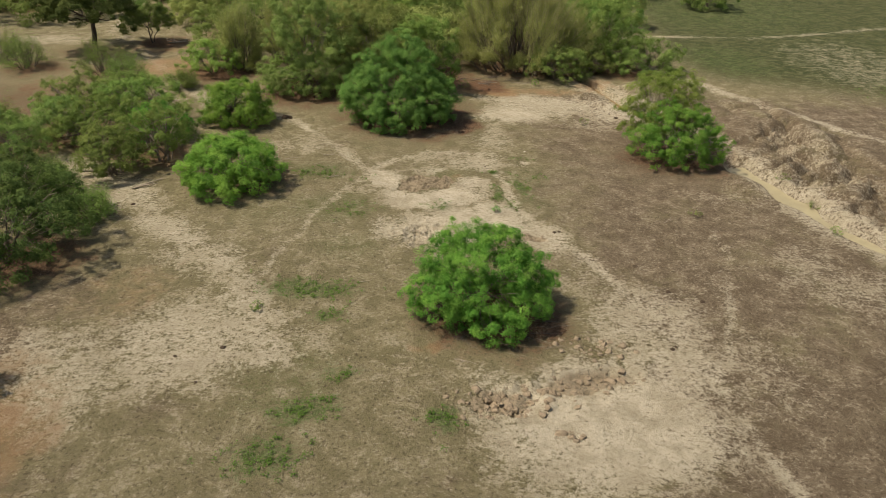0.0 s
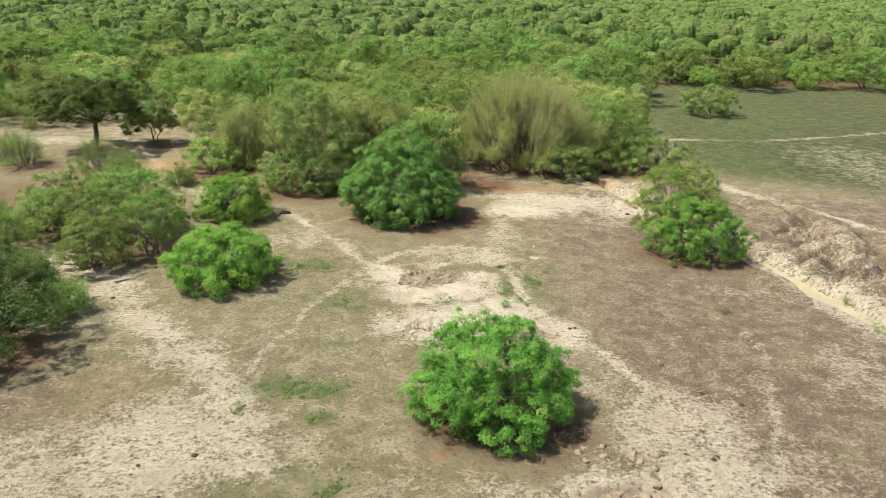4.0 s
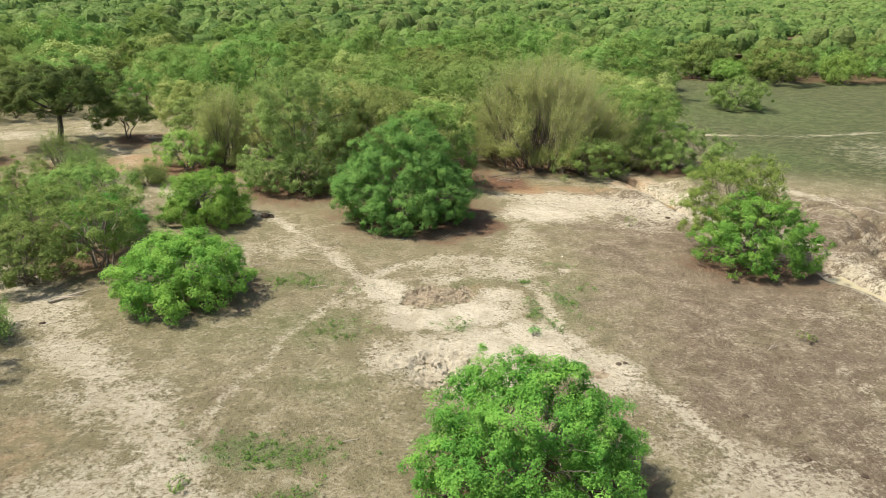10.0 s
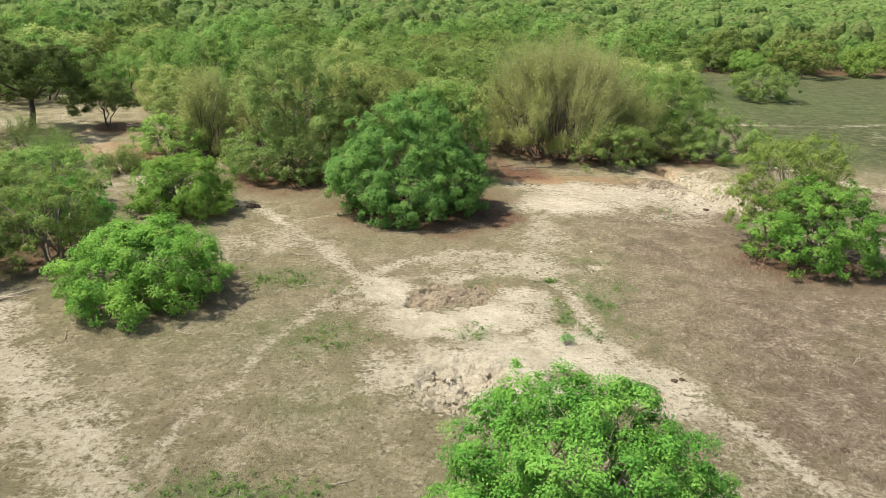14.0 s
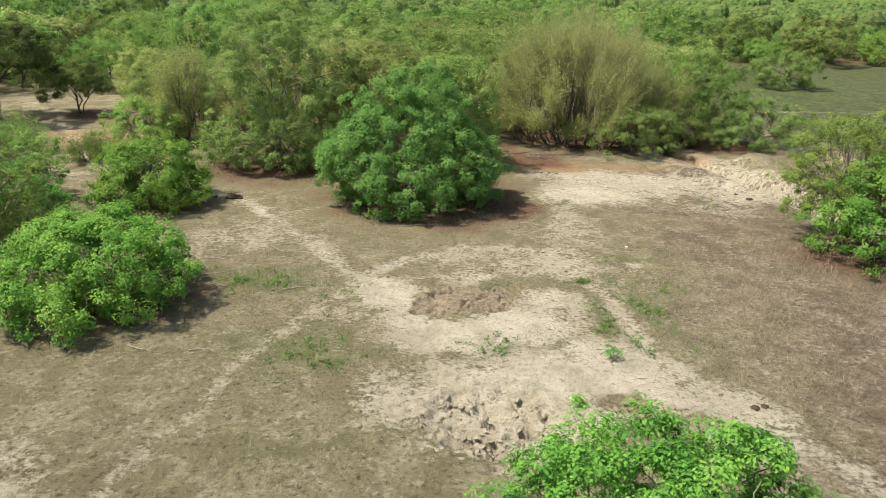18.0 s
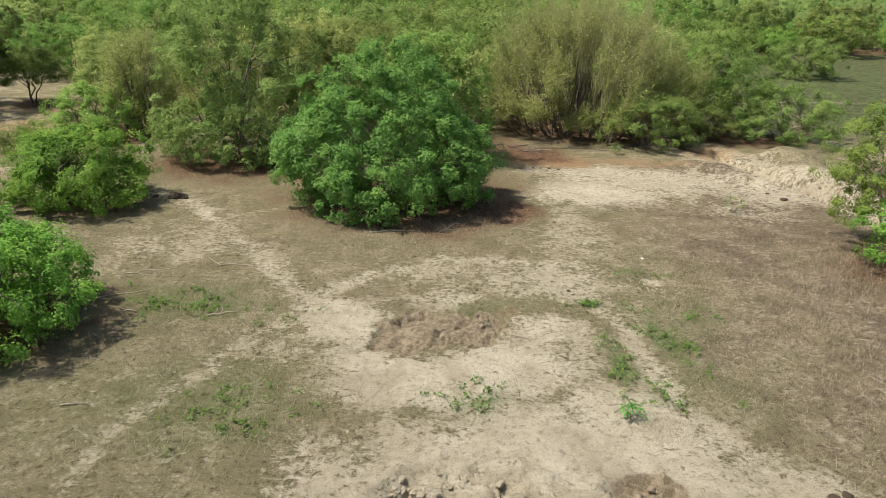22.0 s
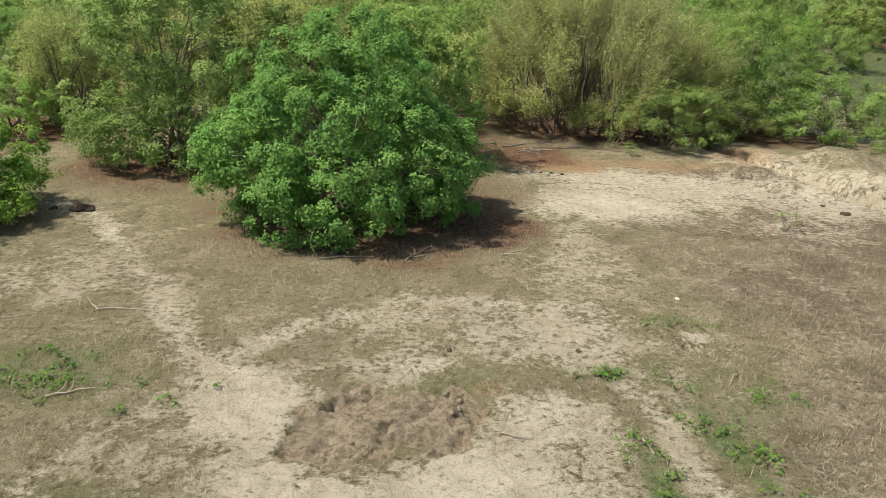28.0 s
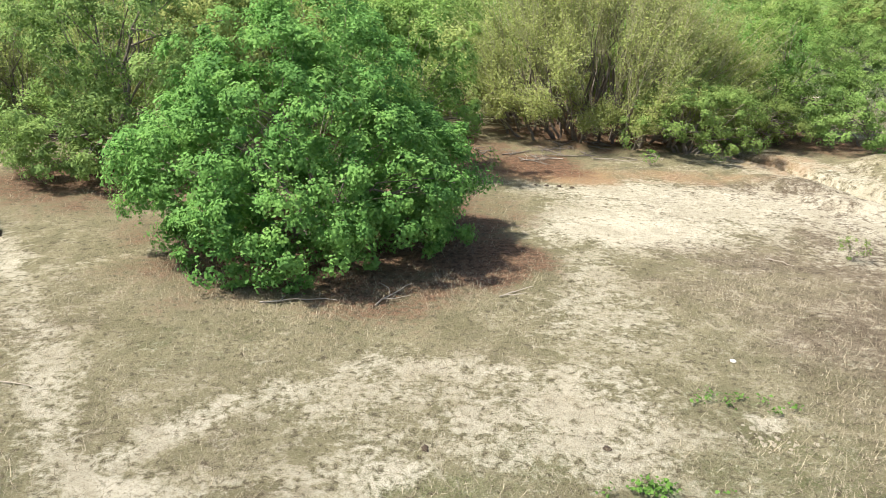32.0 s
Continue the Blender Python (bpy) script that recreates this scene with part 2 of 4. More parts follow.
class Nodes:
    """Shorthand for wiring shader nodes."""
    def __init__(self, name):
        self.m, self.n, self.l = material(name)
        self.out = self.n.new("ShaderNodeOutputMaterial")

    def put(self, sock, v):
        if hasattr(v, "is_output"):
            self.l.new(v, sock)
        elif isinstance(v, (tuple, list)) and len(v) == 3 and sock.type == "RGBA":
            sock.default_value = (*v, 1)
        else:
            sock.default_value = v

    def noise(self, scale, detail=6, rough=0.6, vec=None, distort=0.0):
        k = self.n.new("ShaderNodeTexNoise")
        k.inputs["Scale"].default_value, k.inputs["Detail"].default_value = scale, detail
        k.inputs["Roughness"].default_value, k.inputs["Distortion"].default_value = rough, distort
        if vec is not None:
            self.l.new(vec, k.inputs["Vector"])
        return k.outputs[0]

    def voronoi(self, scale, vec=None, feature="DISTANCE_TO_EDGE"):
        k = self.n.new("ShaderNodeTexVoronoi")
        k.feature = feature
        k.inputs["Scale"].default_value = scale
        if vec is not None:
            self.l.new(vec, k.inputs["Vector"])
        return k.outputs["Distance"]

    def coords(self, sx=1, sy=1, sz=1, turn=0):
        k, t = self.n.new("ShaderNodeMapping"), self.n.new("ShaderNodeTexCoord")
        k.inputs["Scale"].default_value, k.inputs["Rotation"].default_value = (sx, sy, sz), (0, 0, radians(turn))
        self.l.new(t.outputs["Object"], k.inputs["Vector"])
        return k.outputs[0]

    def math(self, op, u, v=0.0, w=0.0):
        k = self.n.new("ShaderNodeMath")
        k.operation = op
        for s, val in zip(k.inputs, (u, v, w)):
            self.put(s, val)
        return k.outputs[0]

    def ramp(self, v, lo, hi, to_lo=0.0, to_hi=1.0):
        k = self.n.new("ShaderNodeMapRange")
        k.interpolation_type = "SMOOTHSTEP"
        for s, val in zip(k.inputs, (v, lo, hi, to_lo, to_hi)):
            self.put(s, val)
        return k.outputs[0]

    def mix(self, f, u, v, kind="MIX"):
        k = self.n.new("ShaderNodeMix")
        k.data_type, k.blend_type = "RGBA", kind
        self.put(k.inputs[0], f), self.put(k.inputs[6], u), self.put(k.inputs[7], v)
        return k.outputs[2]

    def attr(self, name):
        k, s = self.n.new("ShaderNodeAttribute"), self.n.new("ShaderNodeSeparateColor")
        k.attribute_name = name
        self.l.new(k.outputs["Color"], s.inputs[0])
        return s.outputs

    def bump(self, h, strength, distance, under=None):
        k = self.n.new("ShaderNodeBump")
        k.inputs["Strength"].default_value, k.inputs["Distance"].default_value = strength, distance
        self.l.new(h, k.inputs["Height"])
        if under is not None:
            self.l.new(under, k.inputs["Normal"])
        return k.outputs[0]

    def random(self, island=False):
        if island:
            return self.n.new("ShaderNodeNewGeometry").outputs["Random Per Island"]
        return self.n.new("ShaderNodeObjectInfo").outputs["Random"]

    def surface(self, color, rough=0.9, normal=None, spec=0.2, **more):
        k = self.n.new("ShaderNodeBsdfPrincipled")
        self.put(k.inputs["Base Color"], color), self.put(k.inputs["Roughness"], rough)
        k.inputs["Specular IOR Level"].default_value = spec
        if normal is not None:
            self.l.new(normal, k.inputs["Normal"])
        for key, v in more.items():
            self.put(k.inputs[key.replace("_", " ")], v)
        self.l.new(k.outputs[0], self.out.inputs[0])
        return k


def make_soil():
    s = Nodes("soil")
    p = s.coords()
    one, two, tint = s.attr("cover"), s.attr("wet"), s.attr("tint")
    big, mid = s.noise(0.25, 6, 0.65, p), s.noise(0.8, 9, 0.7, p, 0.6)
    fine, grain = s.noise(6, 8, 0.75, p, 0.5), s.noise(34, 6, 0.8, p)
    straw = s.math("MAXIMUM", s.noise(4.5, 8, 0.75, s.coords(1, 4.0, 1, 24), 1.6), s.noise(5.5, 8, 0.75, s.coords(4.2, 1, 1, 12), 1.4))
    patch = s.noise(1.9, 9, 0.74, s.coords(1, 1.6, 1, 30), 0.9)

    def sway(v, k):
        return s.math("MULTIPLY", s.math("SUBTRACT", v, 0.5), k)

    # thin dry grass over earth: olive-grey, or red-brown where the grass is dead
    olive = s.mix(s.ramp(mid, 0.38, 0.62), (0.194, 0.171, 0.090), (0.282, 0.247, 0.142))
    red = s.mix(s.ramp(mid, 0.38, 0.62), (0.148, 0.112, 0.072), (0.216, 0.168, 0.112))
    c = s.mix(s.ramp(s.math("ADD", tint[0], s.math("ADD", sway(big, 2.0), sway(patch, 0.8))), 0.2, 0.8), olive, red)
    c = s.mix(s.ramp(patch, 0.52, 0.66, 0, 0.45), c, (0.110, 0.083, 0.052))
    c = s.mix(s.ramp(s.math("ADD", tint[2], s.math("ADD", sway(patch, 1.6), sway(fine, 1.0))), 0.35, 0.85, 0, 0.7), c, (0.128, 0.146, 0.052))
    c = s.mix(s.ramp(straw, 0.57, 0.64, 0, 0.65), c, (0.350, 0.305, 0.200))
    c = s.mix(s.ramp(fine, 0.48, 0.37, 0, 0.75), c, (0.075, 0.057, 0.036))
    c = s.mix(s.ramp(s.math("ADD", tint[1], sway(mid, 0.8)), 0.1, 0.9, 0, 0.93), c, s.mix(s.ramp(s.math("ADD", mid, sway(patch, 1.1)), 0.44, 0.56), (0.040, 0.056, 0.018), (0.092, 0.101, 0.041)))
    # bare pale clay and sand
    clay = s.mix(s.ramp(mid, 0.36, 0.64), (0.635, 0.570, 0.428), (0.452, 0.394, 0.278))
    clay = s.mix(s.ramp(fine, 0.47, 0.38, 0, 0.6), clay, (0.230, 0.190, 0.122))
    crack = s.voronoi(2.2, s.n.new("ShaderNodeTexCoord").outputs["Object"])
    clay = s.mix(s.math("MULTIPLY", s.ramp(crack, 0.045, 0.0), s.ramp(mid, 0.5, 0.64, 0, 0.35)), clay, (0.13, 0.10, 0.065))
    rag = s.math("ADD", one[0], s.math("ADD", sway(mid, 1.5), sway(patch, 1.5)))
    rag = s.math("ADD", rag, s.math("ADD", sway(fine, 1.7), s.math("MULTIPLY", s.math("SUBTRACT", straw, 0.56), 1.1)))
    c = s.mix(s.ramp(rag, 0.34, 0.86), c, clay)
    ochre = s.mix(s.ramp(mid, 0.38, 0.62), (0.39, 0.235, 0.115), (0.31, 0.180, 0.09))
    c = s.mix(s.ramp(s.math("ADD", two[2], sway(mid, 1.6)), 0.3, 1.0, 0, 0.75), c, ochre)
    # low green herbs
    herb = s.mix(s.ramp(fine, 0.42, 0.58), (0.060, 0.105, 0.028), (0.120, 0.178, 0.055))
    rag = s.math("ADD", one[1], s.math("ADD", sway(patch, 2.4), sway(fine, 2.4)))
    c = s.mix(s.ramp(rag, 0.40, 0.90, 0, 0.7), c, herb)
    # reddish leaf litter round the bushes
    litter = s.mix(s.ramp(fine, 0.42, 0.58), (0.078, 0.038, 0.022), (0.200, 0.104, 0.062))
    rag = s.math("ADD", one[2], s.math("ADD", sway(mid, 1.6), sway(fine, 1.2)))
    c = s.mix(s.ramp(rag, 0.28, 0.85, 0, 0.85), c, litter)
    # churned mud
    mud = s.mix(s.ramp(fine, 0.42, 0.58), (0.225, 0.178, 0.115), (0.400, 0.325, 0.220))
    c = s.mix(s.ramp(s.math("ADD", two[0], sway(fine, 0.8)), 0.38, 0.58, 0, 0.94), c, mud)
    c = s.mix(s.ramp(grain, 0.48, 0.38, 0.0, 0.5), c, (0.060, 0.046, 0.030))
    c = s.mix(s.ramp(grain, 0.55, 0.65, 0.0, 0.35), c, (0.52, 0.455, 0.32))
    h = s.math("ADD", s.math("MULTIPLY", fine, 0.9), s.math("ADD", s.math("MULTIPLY", straw, 0.6), s.math("MULTIPLY", grain, 0.35)))
    wet = s.ramp(two[1], 0.4, 0.9, 0.93, 0.45)
    s.surface(c, wet, s.bump(h, 1.0, 0.14), 0.12)
    return s.m


def make_leaf(name, dark, light, tip, haze=0.0):
    s = Nodes(name)
    r, ob = s.random(True), s.random()
    tone = s.attr("bough")[0]
    c = s.mix(s.ramp(r, 0.0, 0.8, 0.22, 1.0), dark, light)
    c = s.mix(s.ramp(r, 0.85, 1.0, 0, 0.5), c, tip)
    c = s.mix(s.ramp(tone, 0.45, 1.0, 0, 0.7), c, tip)
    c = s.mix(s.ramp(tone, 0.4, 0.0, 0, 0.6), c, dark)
    big = s.noise(0.55, 3, 0.6, s.coords())
    c = s.mix(s.ramp(big, 0.4, 0.68, 0, 0.4), c, tip)
    if haze:
        kind = s.attr("kind_of_tree")[0]
        c = s.mix(s.ramp(kind, 0.45, 0.0, 0, 0.75), c, (0.062, 0.135, 0.034))
        c = s.mix(s.ramp(kind, 0.6, 1.0, 0, 0.7), c, (0.165, 0.205, 0.072))
    h = s.n.new("ShaderNodeHueSaturation")
    s.put(h.inputs["Color"], c), s.put(h.inputs["Hue"], s.ramp(ob, 0, 1, 0.474, 0.503)), s.put(h.inputs["Value"], s.ramp(ob, 0, 1, 0.86, 1.20))
    k = s.n.new("ShaderNodeBsdfPrincipled")
    s.put(k.inputs["Base Color"], h.outputs[0]), s.put(k.inputs["Roughness"], 0.7)
    k.inputs["Specular IOR Level"].default_value = 0.10
    t, mx = s.n.new("ShaderNodeBsdfTranslucent"), s.n.new("ShaderNodeMixShader")
    s.put(t.inputs[0], h.outputs[0])
    mx.inputs[0].default_value = 0.38 if haze else 0.42
    s.l.new(k.outputs[0], mx.inputs[1]), s.l.new(t.outputs[0], mx.inputs[2]), s.l.new(mx.outputs[0], s.out.inputs[0])
    return s.m


def make_plain(name, c1, c2, scale=6.0, rough=0.9, rel=0.5, dist=0.02, random_mix=0.4):
    s = Nodes(name)
    p = s.coords()
    c = s.mix(s.ramp(s.noise(scale, 5, 0.65, p), 0.32, 0.68), c1, c2)
    c = s.mix(s.ramp(s.random(), 0, 1, 0, random_mix), c, c2)
    s.surface(c, rough, s.bump(s.noise(scale * 4, 4, 0.7, p), rel, dist), 0.2)
    return s.m


def make_strands(name, c1, c2):
    s = Nodes(name)
    s.surface(s.mix(s.random(True), c1, c2), 0.85, None, 0.15)
    return s.m


def make_water(name, c):
    s = Nodes(name)
    p = s.coords()
    col = s.mix(s.ramp(s.noise(0.8, 4, 0.6, p), 0.35, 0.65), c, tuple(v * 0.85 for v in c))
    s.surface(col, 0.3, s.bump(s.noise(5, 3, 0.5, p), 0.05, 0.02), 0.25)
    return s.m


SOIL = make_soil()
LEAF = make_leaf("leaf_green", (0.058, 0.165, 0.030), (0.122, 0.315, 0.050), (0.240, 0.440, 0.082))
LEAF_DEEP = make_leaf("leaf_deep_green", (0.076, 0.218, 0.056), (0.142, 0.378, 0.086), (0.235, 0.490, 0.122))
LEAF_MIXED = make_leaf("leaf_mixed_olive", (0.110, 0.172, 0.048), (0.205, 0.298, 0.084), (0.290, 0.370, 0.112))
LEAF_OLIVE = make_leaf("leaf_olive", (0.102, 0.175, 0.046), (0.188, 0.290, 0.074), (0.262, 0.362, 0.102))
LEAF_FRESH = make_leaf("leaf_fresh_green", (0.085, 0.222, 0.040), (0.168, 0.385, 0.064), (0.280, 0.490, 0.092))
LEAF_BRIGHT_OLIVE = make_leaf("leaf_bright_olive", (0.122, 0.215, 0.046), (0.208, 0.335, 0.070), (0.285, 0.410, 0.098))
LEAF_BROWN = make_leaf("leaf_brown_olive", (0.225, 0.285, 0.090), (0.330, 0.405, 0.130), (0.405, 0.475, 0.158))
LEAF_ACACIA = make_leaf("leaf_acacia", (0.052, 0.092, 0.028), (0.100, 0.155, 0.042), (0.155, 0.215, 0.060))
LEAF_WOOD = make_leaf("leaf_woodland", (0.098, 0.192, 0.046), (0.190, 0.325, 0.077), (0.275, 0.395, 0.105))
LEAF_WOOD_SOFT = make_leaf("leaf_woodland_soft", (0.130, 0.238, 0.056), (0.172, 0.298, 0.070), (0.205, 0.335, 0.084))
LEAF_OLIVE_SOFT = make_leaf("leaf_olive_soft", (0.150, 0.222, 0.060), (0.195, 0.272, 0.074), (0.230, 0.305, 0.088))
LEAF_FAR = make_leaf("leaf_far_woodland", (0.108, 0.188, 0.050), (0.158, 0.258, 0.067), (0.195, 0.300, 0.082), 0.11)
HERB = make_leaf("leaf_herb", (0.060, 0.165, 0.030), (0.110, 0.270, 0.050), (0.170, 0.330, 0.075))
BARK = make_plain("bark", (0.115, 0.090, 0.068), (0.21, 0.175, 0.14), 9, 0.9, 0.7, 0.02)
TWIG_BARK = make_plain("pale_bark", (0.20, 0.17, 0.12), (0.30, 0.26, 0.19), 9, 0.9)
BARK_DARK = make_plain("bark_dark", (0.05, 0.040, 0.032), (0.105, 0.085, 0.066), 9, 0.9, 0.7, 0.02)
TWIG = make_strands("dry_twig", (0.20, 0.17, 0.115), (0.38, 0.33, 0.23))
TWIG_OLIVE = make_strands("olive_twig", (0.26, 0.24, 0.13), (0.44, 0.41, 0.25))
DEADWOOD = make_plain("dead_wood", (0.42, 0.36, 0.28), (0.30, 0.25, 0.19), 12, 0.85)
STRAW = make_strands("dry_grass_straw", (0.13, 0.102, 0.064), (0.44, 0.375, 0.250))
MUD = make_plain("dry_mud", (0.46, 0.40, 0.29), (0.34, 0.29, 0.205), 5, 0.95, 0.9, 0.03)
MUD_DARK = make_plain("damp_mud", (0.375, 0.300, 0.205), (0.27, 0.213, 0.145), 5, 0.85, 0.9, 0.03)
DUNG = make_plain("dung", (0.06, 0.042, 0.028), (0.10, 0.072, 0.048), 20, 0.95, 1.0, 0.02)
STONE = make_plain("stone", (0.30, 0.25, 0.20), (0.18, 0.15, 0.12), 8, 0.9, 0.8, 0.02)
WATER = make_water("muddy_water", (0.37, 0.325, 0.20))
WATER_POOL = make_water("ochre_water", (0.24, 0.15, 0.045))


# ---- mesh building ----
def mesh_of(name, verts, faces_flat, size, mats, smooth_shade=False):
    """A mesh from numpy arrays of like-sided faces."""
    me = bpy.data.meshes.new(name)
    nf = len(faces_flat) // size
    me.vertices.add(len(verts))
    me.vertices.foreach_set("co", np.asarray(verts, np.float32).ravel())
    me.loops.add(len(faces_flat))
    me.loops.foreach_set("vertex_index", np.asarray(faces_flat, np.int32))
    me.polygons.add(nf)
    me.polygons.foreach_set("loop_start", np.arange(0, nf * size, size, dtype=np.int32))
    if smooth_shade:
        me.polygons.foreach_set("use_smooth", np.ones(nf, bool))
    if len(verts) == len(faces_flat):
        # faces that share no corners: the edges are known
        k = np.arange(nf * size, dtype=np.int32)
        to = np.where(k % size == size - 1, k - size + 1, k + 1)
        me.edges.add(nf * size)
        me.edges.foreach_set("vertices", np.stack([k, to], -1).astype(np.int32).ravel())
        me.loops.foreach_set("edge_index", k)
        me.update()
    else:
        me.update(calc_edges=True)
    for m in mats if isinstance(mats, list) else [mats]:
        me.materials.append(m)
    return me


def thing(name, x, y, label, category, group="", z=None, kind=""):
    ob = new(name)
    ob.location = (x, y, ground(x, y) if z is None else z)
    ob.empty_display_size = 0.3
    return tagged(ob, label, category, group, kind)


def piece(name, me, parent, label="", kind=""):
    ob = new(name, me)
    ob.parent = parent
    return tagged(ob, label, kind=kind)


def unit(v):
    return v / np.maximum(np.linalg.norm(v, axis=-1, keepdims=True), 1e-9)


def shade_of(me, tone, key="bough"):
    me.attributes.new(key, "FLOAT", "FACE").data.foreach_set("value", np.asarray(tone, np.float32))


def leaf_mesh(name, at, facing, size, mat, r, slim=0.55, crease=0.45, tone=None):
    """Folded leaf blades, one for each place; tone: how light the bough of each is."""
    n = len(at)
    facing = unit(facing)
    t = unit(np.cross(facing, unit(r.normal(size=(n, 3)))))
    b = np.cross(facing, t)
    L, W = (size * 0.5)[:, None], (size * 0.5 * slim)[:, None]
    fold = facing * W * crease
    v = np.stack([at - t * L, at + b * W + fold - t * L * 0.15, at + t * L, at - b * W + fold - t * L * 0.15], 1)
    me = mesh_of(name, v.reshape(-1, 3), np.arange(n * 4), 4, mat)
    shade_of(me, np.full(n, 0.5) if tone is None else tone)
    return me


class Tubes:
    """Tapered branches gathered into one mesh."""
    def __init__(self, sides=5):
        self.v, self.f, self.sides = [], [], sides

    def add(self, pts, r0, r1):
        pts = np.asarray(pts, float)
        k, n, base = len(pts), self.sides, sum(len(v) for v in self.v)
        d = unit(np.gradient(pts, axis=0))
        ref = np.array([0.31, 0.77, 0.55])
        u = unit(np.cross(d, ref))
        w = np.cross(d, u)
        ang = np.arange(n) * 2 * np.pi / n
        rad = np.linspace(r0, r1, k)[:, None, None]
        ring = pts[:, None] + rad * (u[:, None] * np.cos(ang)[None, :, None] + w[:, None] * np.sin(ang)[None, :, None])
        self.v.append(ring.reshape(-1, 3))
        i = np.arange(k - 1)[:, None] * n
        j = np.arange(n)[None]
        q = np.stack([i + j, i + (j + 1) % n, i + n + (j + 1) % n, i + n + j], -1)
        self.f.append((q + base).reshape(-1))
        return self

    def mesh(self, name, mat):
        return mesh_of(name, np.concatenate(self.v), np.concatenate(self.f), 4, mat, True)


def limb(start, end, r, bend=0.15, n=6, rise=0.35):
    """A bowed, uneven line from start to end that climbs first."""
    start, end = np.asarray(start, float), np.asarray(end, float)
    k = np.linspace(0, 1, n)[:, None]
    line = start + (end - start) * k
    size = np.linalg.norm(end - start)
    line[:, 2] += np.sin(k[:, 0] * np.pi) * rise * size * 0.3
    line[1:-1] += r.normal(size=(n - 2, 3)) * bend * size * 0.12
    return line


def crown_clumps(lobes, count, r, depth=0.45, low=-0.55, rag=0.22):
    """Places on and in the skin of a heap of ovals, and the way out at each."""
    lobes = np.asarray(lobes, float)
    area = (lobes[:, 3] * lobes[:, 4] + lobes[:, 3] * lobes[:, 5] + lobes[:, 4] * lobes[:, 5])
    pick = r.choice(len(lobes), count * 3, p=area / area.sum())
    d = unit(r.normal(size=(count * 3, 3)))
    keep = d[:, 2] > low
    pick, d = pick[keep], d[keep]
    bumpy = 1 + rag * (N1(d[:, 0] * 2.3 + pick * 7.7 + 40, d[:, 1] * 2.3 + d[:, 2] * 1.9 + 40) * 2 - 1) + r.normal(size=len(d)) * 0.05 + (r.random(len(d)) < 0.12) * r.uniform(0.05, 0.24, len(d))
    rad = bumpy * (1 - depth * r.random(len(d)) ** 2)
    p = lobes[pick, :3] + d * lobes[pick, 3:6] * rad[:, None]
    for k, lb in enumerate(lobes):
        q = np.linalg.norm((p - lb[:3]) / lb[3:6], axis=1)
        inside = (q < 0.62) & (pick != k)
        p, d, pick = p[~inside], d[~inside], pick[~inside]
    ok = p[:, 2] > 0.15
    p, d = p[ok], d[ok]
    return p[:count], d[:count]


def crown_mesh(name, lobes, boughs, per, bough_r, leaf, mat, r, depth=0.3, low=-0.55, rag=0.22, up=0.45, slim=0.55, flat=0.8, hollow=None):
    """Leaves in rounded boughs, with gaps between, over a heap of ovals."""
    x0, y0, z0, a0, b0, c0 = lobes[0]
    p, d = crown_clumps([*lobes, (x0, y0, z0, a0 * 0.78, b0 * 0.78, c0 * 0.8)], boughs, r, depth, low, rag)
    if hollow:
        keep = np.linalg.norm(p - np.array(hollow[:3]), axis=1) > hollow[3]
        p, d = p[keep], d[keep]
    m, sprays = len(p), 14
    size = bough_r * r.uniform(0.55, 1.4, m)
    sub = unit(r.normal(size=(m, sprays, 3)) + d[:, None] * 0.9 + np.array([0, 0, 0.25]))
    reach = r.uniform(0.6, 1.2, (m, sprays, 1))
    pick = r.integers(0, sprays, (m, per))
    row = np.arange(m)[:, None]
    q = unit(sub[row, pick] + r.normal(size=(m, per, 3)) * 0.30)
    out = reach[row, pick] * r.uniform(0.72, 1.12, (m, per, 1))
    deep = r.random((m, per, 1)) < 0.16
    out = np.where(deep, out * r.random((m, per, 1)), out)
    off = q * out * size[:, None, None] * np.array([1, 1, flat])
    at = (p[:, None] + off).reshape(-1, 3)
    face = q.reshape(-1, 3) * 0.75 + d.repeat(per, 0) * 0.3 + np.array([0, 0, up]) + r.normal(size=(m * per, 3)) * 0.36
    ls = leaf * r.uniform(0.6, 1.3, m * per)
    ok = at[:, 2] > 0.05
    tone = np.clip(0.5 + r.normal(size=m) * 0.26, 0, 1).repeat(per)
    return leaf_mesh(name, at[ok], face[ok], ls[ok], mat, r, slim, tone=tone[ok]), p


